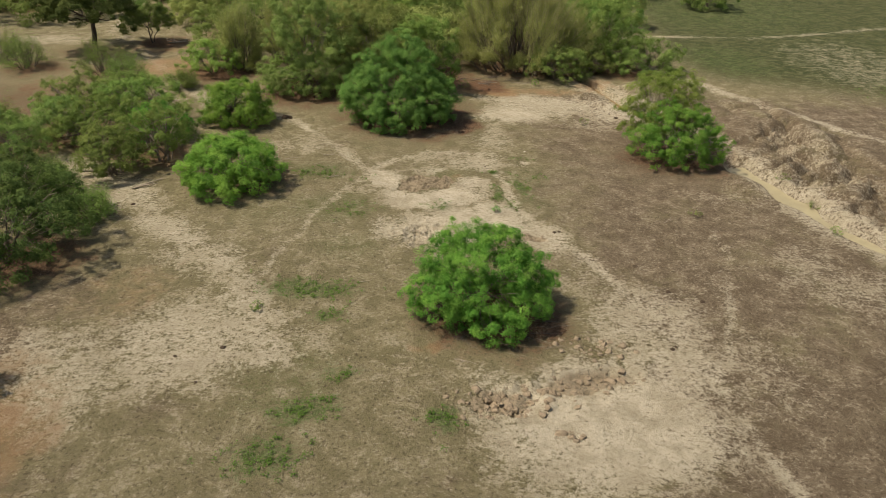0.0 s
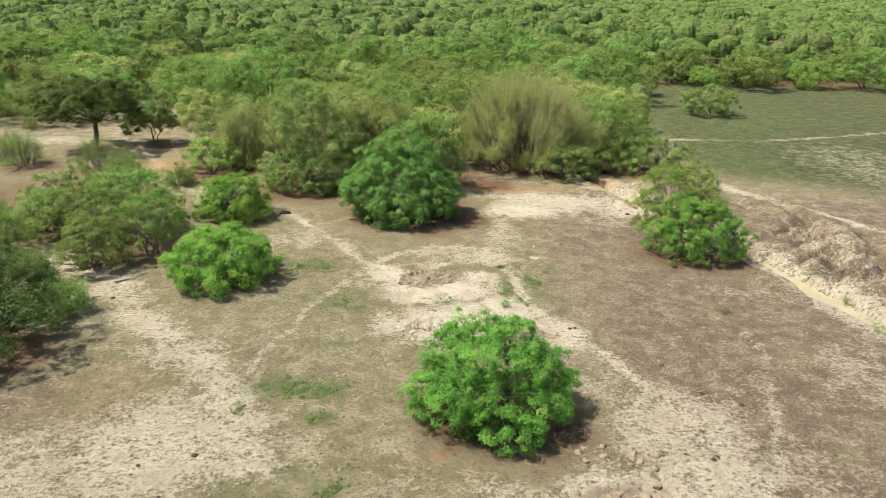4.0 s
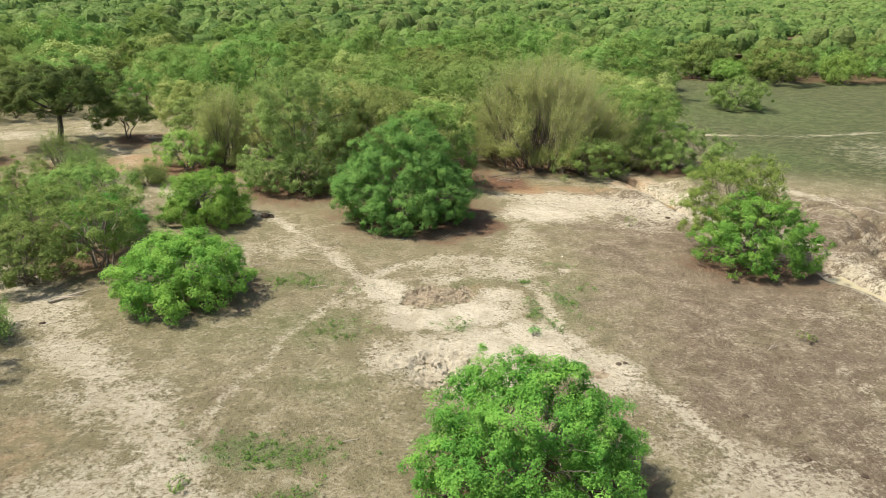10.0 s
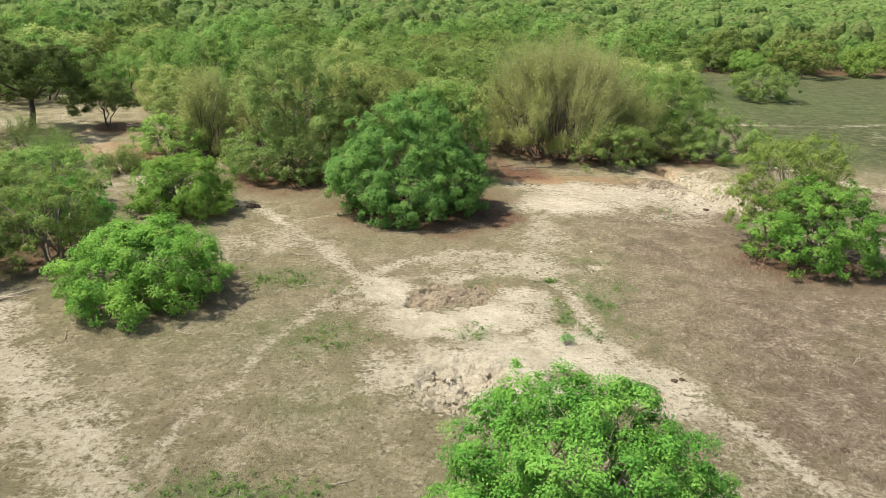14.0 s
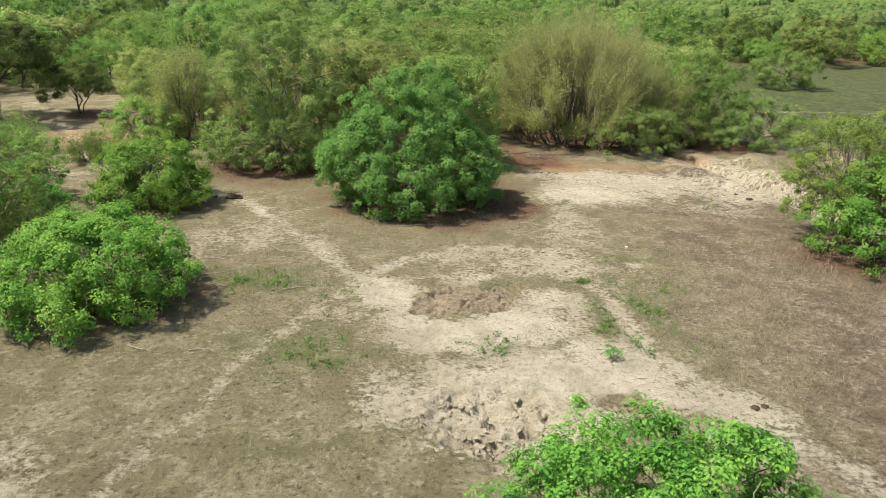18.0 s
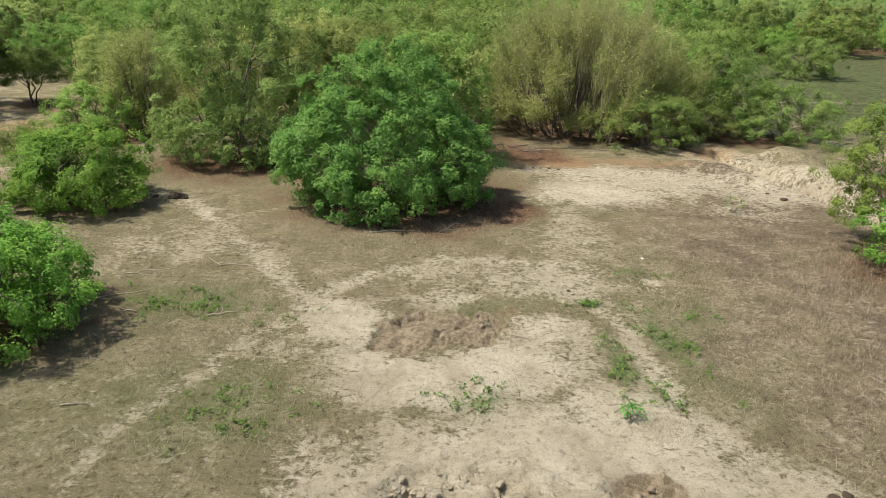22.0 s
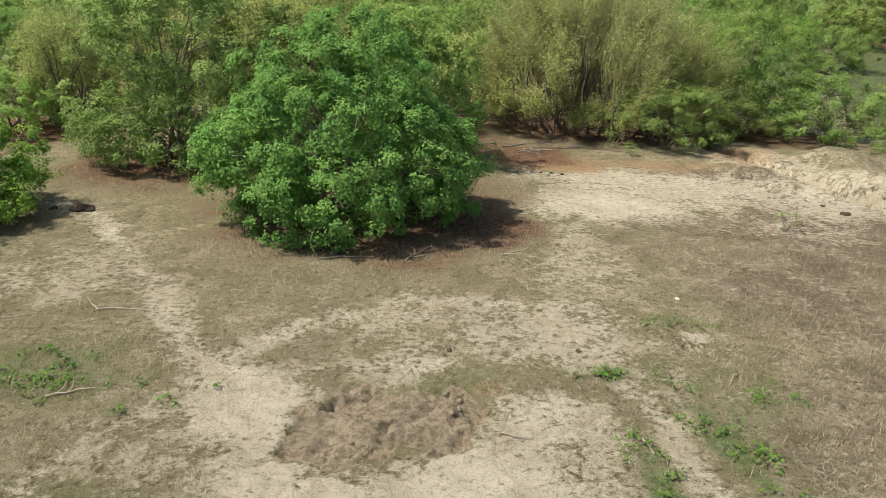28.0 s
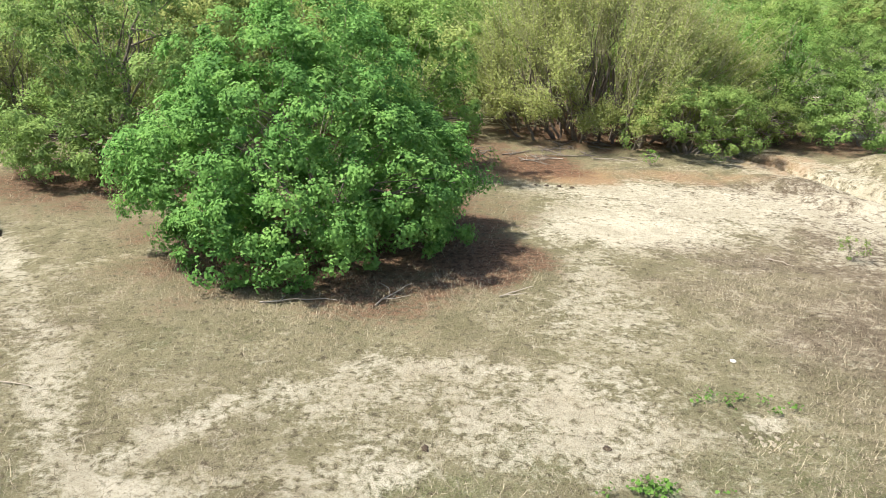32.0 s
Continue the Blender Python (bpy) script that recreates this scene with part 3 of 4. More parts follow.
def bush(name, x, y, lobes, label, leafmat, r, clumps=420, per=85, clump_r=0.34, leaf=0.13, stems=6, bark=None, group="", category="bush", depth=0.5, low=-0.72, rag=0.18, spread=0.5, thick=0.07, twigs=60, slim=0.55, hollow=None):
    """A many-stemmed bush: stems from the ground, fine twigs, a crown of leaves."""
    bark = bark or BARK
    top = thing(name, x, y, label, category, group)
    me, p = crown_mesh("crown", lobes, clumps // 2, per * 9 // 5, clump_r * 1.3, leaf, leafmat, r, depth * 0.6, low, rag, slim=slim, hollow=hollow)
    piece("crown", me, top)
    ends = p[r.permutation(len(p))]
    mid = np.mean(np.asarray(lobes)[:, :3], 0)
    for k in range(stems):
        a = 2 * np.pi * (k + r.random() * 0.6) / stems
        foot = np.array([math.cos(a) * spread * r.uniform(0.3, 1), math.sin(a) * spread * r.uniform(0.3, 1), -0.12])
        t = Tubes(6)
        goal = ends[k] * 0.8
        main = limb(foot, goal, r, 0.25, 7, 0.5)
        rad = thick * r.uniform(0.7, 1.25)
        t.add(main, rad, rad * 0.3)
        stem = piece("stem", t.mesh("stem", bark), top)
        if not twigs:
            continue
        for j in range(4):
            t = Tubes(5)
            f = main[r.integers(2, 6)]
            near = ends[np.argsort(np.linalg.norm(ends - goal - r.normal(size=3) * 1.2, axis=1))[j]]
            t.add(limb(f, near, r, 0.3, 5, 0.3), rad * 0.42, rad * 0.12)
            piece("branch", t.mesh("branch", bark), stem)
    t = Tubes(3)
    for k in range(twigs):
        e = ends[stems + k] if stems + k < len(ends) else ends[k % len(ends)]
        s = mid * 0.55 + (e - mid * 0.55) * 0.45 + r.normal(size=3) * 0.25
        s[2] = max(s[2], 0.2)
        t.add(limb(s, e * 1.0, r, 0.4, 4, 0.2), 0.018, 0.006)
    if twigs:
        piece("brushwood", t.mesh("brushwood", TWIG), top, "thin pale bare twigs", "stuff")
    return top


def feathery(name, x, y, wide, tall, label, leafmat, r, rods=420, per=26, leaf=0.10, group="", category="shrub", bark=None, bare=0.3, twig=None, clear=0.1, outer=0, boughs=16, skirt=0):
    """A fan of upright boughs, each a brush of thin rods with sparse small leaves."""
    top = thing(name, x, y, label, category, group)
    bark = bark or BARK
    t, at, face, tone = Tubes(3), [], [], []
    each = max(3, rods // boughs)
    foot_r = wide * (0.30 if skirt > 20 else 0.16)
    for k in range(boughs + skirt):
        a = 2.399 * k + r.uniform(-0.3, 0.3)
        out = math.sqrt(min(1.0, (k + 0.5) / boughs))
        lift = math.sqrt(max(0.0, 1 - 0.97 * out * out)) * r.uniform(0.84, 1.08)
        reach = 0.5 * wide * out * r.uniform(0.86, 1.08)
        goal = np.array([math.cos(a) * reach, math.sin(a) * reach, tall * (0.10 + 0.84 * lift)])
        if k >= boughs:
            reach = wide * r.uniform(0.30, 0.47)
            goal = np.array([math.cos(a) * reach, math.sin(a) * reach, tall * r.uniform(0.12, 0.36)])
        foot = np.array([math.cos(a) * foot_r * out * r.uniform(0.5, 1.3), math.sin(a) * foot_r * out * r.uniform(0.5, 1.3), -0.1])
        rad = (0.035 + 0.055 * tall / 10) * r.uniform(0.7, 1.2)
        main = limb(foot, foot + (goal - foot) * 0.72, r, 0.22, 7, 0.30)
        stem = Tubes(5)
        stem.add(main, rad, rad * 0.3)
        piece("stem", stem.mesh("stem", bark), top)
        width = 0.62 * wide / math.sqrt(boughs)
        light, full = np.clip(r.normal(0.5, 0.2), 0, 1), r.uniform(0.45, 1.25)
        for j in range(each):
            f = main[int(r.integers(2, 7))]
            e = goal + r.normal(size=3) * width * np.array([0.52, 0.52, 0.55])
            e = foot + (e - foot) * (1.1 if r.random() < 0.12 else r.uniform(0.75, 1.0))
            e[2] = max(e[2], 0.4)
            line = limb(f, e, r, 0.25, 5, 0.15)
            t.add(line, 0.007 + 0.0013 * tall, 0.004)
            n = max(2, int(per * full))
            u = r.uniform(bare, 1.04, n)[:, None]
            i0 = np.minimum((u[:, 0] * 4).astype(int), 3)
            fr = u - i0[:, None] / 4
            at.append(line[i0] + (line[i0 + 1] - line[i0]) * fr * 4 + r.normal(size=(n, 3)) * (0.07 + 0.11 * u))
            face.append(r.normal(size=(n, 3)) * 0.8 + unit(goal) * 0.5 + np.array([0, 0, 0.55]))
            tone.append(np.full(n, light + r.normal() * 0.1))
    for k in range(outer):
        a = r.uniform(0, 2 * np.pi)
        q = wide * r.uniform(0.10, 0.30)
        stem = Tubes(5)
        stem.add(limb((math.cos(a) * q, math.sin(a) * q, -0.1), (math.cos(a) * q * 1.45, math.sin(a) * q * 1.45, r.uniform(1.8, 4.2)), r, 0.6, 6, 0.1), r.uniform(0.03, 0.075), 0.02)
        piece("stem", stem.mesh("stem", bark), top)
    piece("brushwood", t.mesh("brushwood", twig or TWIG), top, "many thin brown upright twigs", "stuff")
    at, face, tone = np.concatenate(at), np.concatenate(face), np.clip(np.concatenate(tone), 0, 1)
    ok = at[:, 2] > clear + 0.6 * clear * N2(at[:, 0] / 0.9 + 50, at[:, 1] / 0.9 + 50)
    at, face, tone = at[ok], face[ok], tone[ok]
    piece("crown", leaf_mesh("crown", at, face, leaf * r.uniform(0.6, 1.4, len(at)), leafmat, r, 0.5, tone=tone), top, "sparse small olive leaves")
    return top


def heap(r, wide, tall, n=5, lift=0.12):
    """Ovals that make up a rounded, uneven crown of this size that comes down near the ground."""
    out = [(0, 0, tall * 0.46, wide * 0.38, wide * 0.38, tall * 0.46)]
    for k in range(n):
        a = 2 * np.pi * (k + r.random() * 0.7) / n
        s = r.uniform(0.19, 0.28)
        out.append((math.cos(a) * wide * (0.46 - s * 0.62), math.sin(a) * wide * (0.46 - s * 0.62), tall * r.uniform(0.42, 0.62), wide * s, wide * s, tall * r.uniform(0.22, 0.32)))
        a += np.pi / n
        s = r.uniform(0.18, 0.25)
        out.append((math.cos(a) * wide * (0.5 - s * 0.62), math.sin(a) * wide * (0.5 - s * 0.62), tall * r.uniform(0.22, 0.32), wide * s, wide * s, tall * r.uniform(0.18, 0.24)))
    return out


def low_heap(r, wide, tall, n=6):
    """A heap whose leaves hang down to the ground all round."""
    out = heap(r, wide, tall, n)
    for k in range(n + 2):
        a = 2 * np.pi * (k + r.random() * 0.5) / (n + 2)
        out.append((math.cos(a) * wide * 0.31, math.sin(a) * wide * 0.31, tall * 0.24, wide * 0.17, wide * 0.17, tall * 0.22))
        out.append((math.cos(a + 0.4) * wide * 0.17, math.sin(a + 0.4) * wide * 0.17, tall * 0.78, wide * 0.17, wide * 0.17, tall * 0.2))
    return out


# ---- the ground ----
def spaced_out(core, step, far_lo, far_hi, grow):
    """Carries a row of grid lines outward with growing gaps."""
    up, down = [core[-1]], [core[0]]
    s = step
    while up[-1] < far_hi or down[-1] > far_lo:
        s *= grow
        if up[-1] < far_hi:
            up.append(up[-1] + s)
        if down[-1] > far_lo:
            down.append(down[-1] - s)
    return np.concatenate([down[:0:-1], core, up[1:]])


def covers(x, y):
    pale, green, litter, ochre = np.full(x.shape, 0.35), np.zeros(x.shape), np.zeros(x.shape), np.zeros(x.shape)
    wob_x = x + (fbm(N1, x / 2.5, y / 2.5, 3) - 0.5) * 2.6
    wob_y = y + (fbm(N2, x / 2.5, y / 2.5, 3) - 0.5) * 2.6
    for cx, cy, rx, ry, turn, v in PALE:
        pale = np.maximum(pale, v * blob(wob_x, wob_y, cx, cy, rx, ry, turn))
    c = along(wob_x, wob_y, CREEK)
    pale = np.maximum(pale, 0.72 * smooth(4.5, 1.0, c))
    for cx, cy, rx, ry, turn, v in ORANGE:
        ochre = np.maximum(ochre, v * blob(wob_x, wob_y, cx, cy, rx, ry, turn))
    for cx, cy, w, v in SKIRTS:
        litter = np.maximum(litter, v * blob(wob_x, wob_y, cx + 0.4, cy, w * 1.0, w * 0.92))
    woods = smooth(30, 42, y) * smooth(0.38, 0.6, fbm(N3, x / 14, y / 14, 3)) * 0.7 * (1 - smooth(-26, -30, x) * smooth(52, 46, y))
    litter = np.maximum(litter, woods * (1 - smooth(18, 30, x) * smooth(95, 80, y)))
    pale = pale * (1 - 0.8 * litter)
    pale = pale - 0.2 * smooth(22, 32, x - 0.1 * (y - 30)) * smooth(16, 34, y)
    for line, wide, v in TRAILS:
        d = along(x + (wob_x - x) * 0.35, y + (wob_y - y) * 0.35, line)
        broad = wide * (0.6 + 1.0 * fbm(N4, x / 1.6, y / 1.6, 3))
        t = 0.85 * v * smooth(broad * 2.6, broad * 0.05, d) * (0.65 + 0.6 * fbm(N3, x / 2.5, y / 2.5, 3))
        pale = np.maximum(pale, t)
        litter = litter * (1 - t)
    for cx, cy, rx, ry, turn, v in GREEN:
        green = np.maximum(green, v * blob(wob_x * 0.4 + x * 0.6, wob_y * 0.4 + y * 0.6, cx, cy, rx, ry, turn))
    plain = smooth(20, 30, x - 0.1 * (y - 30)) * smooth(16, 34, y + 0.4 * (x - 30)) * (1 - 1.1 * np.clip(pale - 0.35, 0, 0.9))
    green = np.maximum(green, 0.32 * plain)
    mud, wet = np.zeros(x.shape), np.zeros(x.shape)
    for k, (cx, cy, rx, ry, turn, deep) in enumerate(WALLOWS):
        b = np.minimum(1, 1.6 * blob(x * 0.7 + wob_x * 0.3, y * 0.7 + wob_y * 0.3, cx, cy, rx * 0.9, ry * 0.9, turn))
        mud = np.maximum(mud, b * (0.95 if k in (2, 3) else 0.55 if k in (4, 5) else 0.36 if k else 0.3))
    mud = np.maximum(mud, churned(x, y))
    pale = pale * (1 - churned(x, y))
    wet = np.maximum(smooth(1.3, 0.8, along(x, y, CREEK)), 0.62 * churned(x, y))
    return pale, green, litter, mud, wet, ochre


gx = np.concatenate([np.arange(-27, -6, 0.2), np.arange(-6, -4.6, 0.1), np.arange(-4.6, 0.8, 0.055), np.arange(0.8, 7, 0.1), np.arange(7.1, 30, 0.2)])
gy = np.concatenate([np.arange(-29, -10.5, 0.19), np.arange(-10.5, -2.2, 0.1), np.arange(-2.2, 1.9, 0.055), np.arange(1.9, 3, 0.1), np.arange(3.1, 28, 0.22)])
gx, gy = spaced_out(gx, 0.17, -1500, 1500, 1.06), spaced_out(gy, 0.17, -300, 2600, 1.05)
X, Y = np.meshgrid(gx, gy)
Z = height(X, Y)
nx, ny = len(gx), len(gy)
i = (np.arange(ny - 1)[:, None] * nx + np.arange(nx - 1)[None]).ravel()
me = mesh_of("ground", np.stack([X, Y, Z], -1).reshape(-1, 3), np.stack([i, i + 1, i + nx + 1, i + nx], -1).ravel(), 4, SOIL, True)
pale, green, litter, mud, wet, ochre = covers(X, Y)
plain = smooth(20, 30, X - 0.1 * (Y - 30)) * smooth(16, 34, Y + 0.4 * (X - 30)) * (1 - 1.1 * np.clip(pale - 0.35, 0, 0.9))
red = 0.15 + 0.62 * smooth(3, 11, X) * smooth(24, 14, Y) + 0.45 * smooth(-6, -16, X - 0.3 * Y) * smooth(-10, -18, Y)
moss = np.zeros(X.shape)
for cx, cy, rx, ry, turn, v in MOSS:
    moss = np.maximum(moss, v * blob(X, Y, cx, cy, rx, ry, turn))
for key, trio in (("cover", (pale, green, litter)), ("wet", (mud, wet, ochre)), ("tint", (red, plain, moss))):
    col = me.color_attributes.new(key, "FLOAT_COLOR", "POINT")
    col.data.foreach_set("color", np.stack([*trio, np.ones(X.shape)], -1).astype(np.float32).ravel())
floor = tagged(new("ground", me), "dry savanna earth with thin grass, pale clay and worn trails", "ground", kind="structure")


def ribbon(name, line, wide, z, mat, label):
    v, f = [], []
    for k, (px, py) in enumerate(line):
        qx, qy = line[min(k + 1, len(line) - 1)]
        ox, oy = line[max(k - 1, 0)]
        d = math.hypot(qx - ox, qy - oy)
        nxn, nyn = -(qy - oy) / d, (qx - ox) / d
        v += [(px + nxn * wide, py + nyn * wide, z), (px - nxn * wide, py - nyn * wide, z)]
    for k in range(len(line) - 1):
        f += [2 * k, 2 * k + 1, 2 * k + 3, 2 * k + 2]
    return tagged(new(name, mesh_of(name, np.array(v), f, 4, mat)), label, "water", kind="structure")


ribbon("water", [c for c in CREEK if c[1] < 6], 1.5, -0.64, WATER, "shallow muddy cream-brown creek water between clay banks")
ribbon("water", [(14.5, 23.2), (14.75, 22.2), (15.0, 21.2), (15.5, 19.6), (15.75, 18.6), (16.1, 17.5)], 0.26, -0.60, WATER_POOL, "small ochre-brown puddle in the sandy gully")

# ---- bushes that stand in the clearing ----
R = np.random.default_rng(21)
bush("leafy_bush", 0.55, -15.2, [(a, b, c * 0.9, d, e, f * 0.9) for a, b, c, d, e, f in [(0, 0, 1.9, 2.7, 2.7, 2.5), (-1.9, -1.0, 1.5, 1.6, 1.5, 1.3), (1.8, -1.3, 1.3, 1.6, 1.5, 1.1), (2.2, 0.7, 1.6, 1.5, 1.4, 1.2), (-1.4, 0.9, 2.8, 1.2, 1.2, 1.4), (0.1, -2.1, 1.2, 1.5, 1.3, 1.0), (0.9, 0.6, 3.2, 1.3, 1.3, 1.1), (-1.5, 0.6, 4.0, 0.45, 0.45, 0.7), (3.1, 0.2, 1.9, 0.7, 0.6, 0.4), (0.0, -0.7, 3.2, 1.7, 1.5, 1.0), (-1.0, -1.6, 2.2, 1.4, 1.2, 1.0), (1.4, -0.5, 2.6, 1.4, 1.3, 1.0), (0.8, -2.7, 0.8, 1.2, 0.9, 0.7), (-0.2, 1.3, 3.0, 1.5, 1.3, 1.2), (1.2, 0.9, 4.35, 0.25, 0.25, 0.5), (2.1, 0.8, 3.5, 0.22, 0.22, 0.5), (0.2, -0.4, 4.45, 0.3, 0.3, 0.4), (2.8, 0.3, 2.8, 0.2, 0.2, 0.5)]],
     "bright green leafy bush standing alone on bare clay", LEAF, R, 1700, 84, 0.24, 0.085, 8, twigs=110, rag=0.32, low=-0.8, hollow=(0.7, -2.0, 2.0, 0.8))
ring = [(math.cos(k * 0.7) * 3.1, math.sin(k * 0.7) * 3.1, 1.05, 1.3, 1.3, 1.0) for k in range(9)]
bush("leafy_bush", -4.2, 12.5, [(0, 0, 2.8, 3.5, 3.5, 3.0), (0.3, 0.5, 5.5, 1.7, 1.6, 1.5), (-2.2, -1.6, 2.2, 2.0, 1.9, 1.8), (2.2, -1.5, 2.2, 2.1, 2.0, 1.8), (0.2, -2.5, 1.7, 2.0, 1.6, 1.5), (1.4, 0.4, 4.2, 2.0, 2.0, 1.8), (-1.3, 0.2, 4.6, 1.9, 1.9, 1.7), (-3.0, 0.4, 2.2, 1.6, 1.7, 1.6), (3.1, 0.3, 2.1, 1.6, 1.8, 1.5)] + ring,
     "large dense dark green bush beside the trail crossing", LEAF_DEEP, R, 1800, 88, 0.32, 0.115, 9, spread=0.9, twigs=100, rag=0.26, low=-0.8)
bush("leafy_bush", 16.5, 4.6, [(0, 0, 2.1, 2.6, 2.6, 2.1), (1.8, -1.0, 1.5, 1.8, 1.8, 1.4), (-1.2, -1.4, 1.4, 1.8, 1.6, 1.3), (2.3, 1.0, 1.5, 1.4, 1.4, 1.2), (0.4, -1.9, 1.1, 1.6, 1.3, 1.0), (-2.2, 0, 1.3, 1.3, 1.3, 1.1)],
     "rounded green bush on the creek bank", LEAF, R, 560, 85, 0.31, 0.11, 7, twigs=60)
bush("feathery_shrub", 16.0, 7.4, [(0, 0, 3.0, 2.5, 2.3, 2.8), (1.0, -0.4, 4.5, 1.5, 1.4, 1.5), (-1.4, -0.3, 3.9, 1.5, 1.4, 1.6), (-2.0, -0.5, 2.2, 1.4, 1.4, 1.6), (2.0, 0.2, 2.8, 1.4, 1.4, 1.8)],
     "tall light olive feathery shrub behind a green bush", LEAF_BRIGHT_OLIVE, R, 640, 70, 0.30, 0.095, 9, TWIG_BARK, category="shrub", rag=0.3, twigs=160)
bush("leafy_bush", -15.0, -0.6, low_heap(R, 6.2, 3.0, 6), "low spreading green bush casting a dark shadow", LEAF_FRESH, R, 900, 85, 0.31, 0.105, 7, spread=0.7, twigs=80)
bush("leafy_bush", -17.3, 11.6, low_heap(R, 5.4, 3.1, 5), "low rounded yellow-green bush beside the trail", LEAF_FRESH, R, 760, 82, 0.31, 0.105, 6)
bush("leafy_bush", -25.0, -10.8, heap(R, 8.2, 5.3, 6), "large dark olive bush on bare earth", LEAF_ACACIA, R, 760, 75, 0.34, 0.12, 7)
bush("leafy_bush", -28.0, -4.0, heap(R, 5.4, 3.8, 5), "dull dark green bush beside bare earth", LEAF_ACACIA, R, 330, 70, 0.32, 0.12, 6)
bush("leafy_bush", -22.6, -22.5, heap(R, 4.2, 2.8, 4), "small dark green bush", LEAF_DEEP, R, 180, 70, 0.3, 0.13, 5)
for x, y, w, t, mat, word in ((-20.6, 3.2, 5.0, 4.9, LEAF_WOOD, "olive-green"), (-26.6, 6.0, 5.6, 4.0, LEAF_WOOD, "olive-green"), (-24.5, 10.5, 6.0, 4.4, LEAF_WOOD, "olive-green"), (-31.5, 2.5, 5.6, 3.8, LEAF_OLIVE, "dull olive"), (-22.3, 7.3, 4.0, 3.0, LEAF, "yellow-green"), (-30.5, 12.5, 5.5, 3.6, LEAF_OLIVE, "dull olive"), (-29.5, 7.5, 5.0, 3.4, LEAF_OLIVE, "dull olive"), (-35, 6, 5.5, 3.6, LEAF_OLIVE, "dull olive"), (-27.5, 15.5, 4.6, 3.0, LEAF_OLIVE, "dull olive"), (-23.5, 0.8, 4.2, 3.4, LEAF_OLIVE, "olive-green")):
    bush("leafy_bush", x, y, heap(R, w, t, 5), f"open {word} bush with bare lower stems", mat, R, 330, 68, 0.30, 0.105, 7, spread=0.6, group="scrub beside the left clearing", twigs=70, low=-0.45)
for x, y, w, t in ((-41.5, 26.6, 5.6, 3.6), (-33.4, 25.2, 5.4, 3.4), (-30.0, 22.0, 4.6, 2.6), (-45.5, 29.5, 5.0, 3.0), (-24.4, 20.4, 3.4, 1.8), (-27.4, -1.0, 4.0, 2.0), (-36, 9, 5, 2.6), (-22.4, -5.6, 3.4, 1.8), (-26.1, -2.2, 3.4, 2.2)):
    feathery("bare_shrub", x, y, w, t, "sparse grey-brown shrub with few olive leaves", LEAF_OLIVE, R, 220, 40, 0.095, "bare shrubs", boughs=16, skirt=4, twig=BARK)
feathery("feathery_shrub", -20.4, 27.0, 5.4, 7.6, "tall thin olive-brown feathery shrub", LEAF_BROWN, R, 300, 50, 0.125, twig=TWIG_OLIVE, bare=0.1, boughs=18, skirt=10)
feathery("feathery_shrub", -16.5, 30.0, 6.0, 8.2, "tall thin olive-brown feathery shrub", LEAF_BROWN, R, 300, 50, 0.125, twig=TWIG_OLIVE, bare=0.1, boughs=18, skirt=10)
bush("leafy_bush", -22.9, 25.6, heap(R, 5.6, 3.3, 5), "low yellow-green bush with bare stems", LEAF_BRIGHT_OLIVE, R, 300, 70, 0.3, 0.12, 7, low=-0.4)
bush("leafy_tree", -12.4, 20.6, [(0, 0, 5.0, 3.3, 3.3, 4.1), (-2.3, -1.6, 3.2, 2.0, 2.0, 2.6), (2.0, -1.8, 3.4, 2.0, 1.9, 2.7), (-1.0, 0, 7.4, 2.2, 2.2, 1.9), (2.4, 1.6, 5.6, 2.2, 2.2, 2.4), (0, -2.4, 1.6, 2.0, 1.4, 1.5), (-3.0, -0.6, 1.5, 1.6, 1.6, 1.4), (2.6, -1.6, 1.4, 1.5, 1.5, 1.3), (-1.5, -2.4, 1.3, 1.4, 1.2, 1.2)] + [(math.cos(k * 0.7) * 3.0, math.sin(k * 0.7) * 2.8, 1.1, 1.3, 1.3, 1.1) for k in range(9)],
     "tall olive-green leafy tree reaching the ground", LEAF_MIXED, R, 1150, 75, 0.38, 0.125, 8, category="tree", thick=0.1, spread=0.8)
bush("leafy_tree", -6.5, 24.0, heap(R, 8.5, 8.0, 6), "tall dull green tree behind the large bush", LEAF_MIXED, R, 560, 70, 0.42, 0.14, 7, category="tree", thick=0.1)
bush("leafy_tree", -2.2, 20.8, heap(R, 5.8, 7.4, 6), "tall light green tree behind the large bush", LEAF_WOOD, R, 480, 70, 0.40, 0.14, 7, category="tree", thick=0.1)
feathery("feathery_shrub", 8.2, 31.2, 16.6, 9.9, "very wide brown-olive feathery thicket with many stems", LEAF_BROWN, R, 2200, 72, 0.105, bare=0.08, twig=TWIG_OLIVE, clear=0.75, outer=60, boughs=84, skirt=44)
bush("leafy_tree", 17.2, 30.0, heap(R, 6.4, 7.6, 6), "green tree over the gully", LEAF_WOOD, R, 620, 76, 0.36, 0.115, 7, category="tree", thick=0.09)
bush("leafy_bush", 11.0, 25.0, heap(R, 5.6, 3.4, 5), "olive bush at the edge of the sand", LEAF_OLIVE, R, 340, 85, 0.30, 0.10, 8, low=-0.4)
bush("leafy_bush", 20.6, 27.2, heap(R, 6.8, 3.8, 5), "green bush over the gully bank", LEAF_OLIVE, R, 380, 88, 0.32, 0.11, 7)
bush("leafy_bush", 14.6, 26.6, heap(R, 4.2, 2.8, 4), "olive bush at the head of the gully", LEAF_OLIVE, R, 240, 80, 0.30, 0.10, 7)
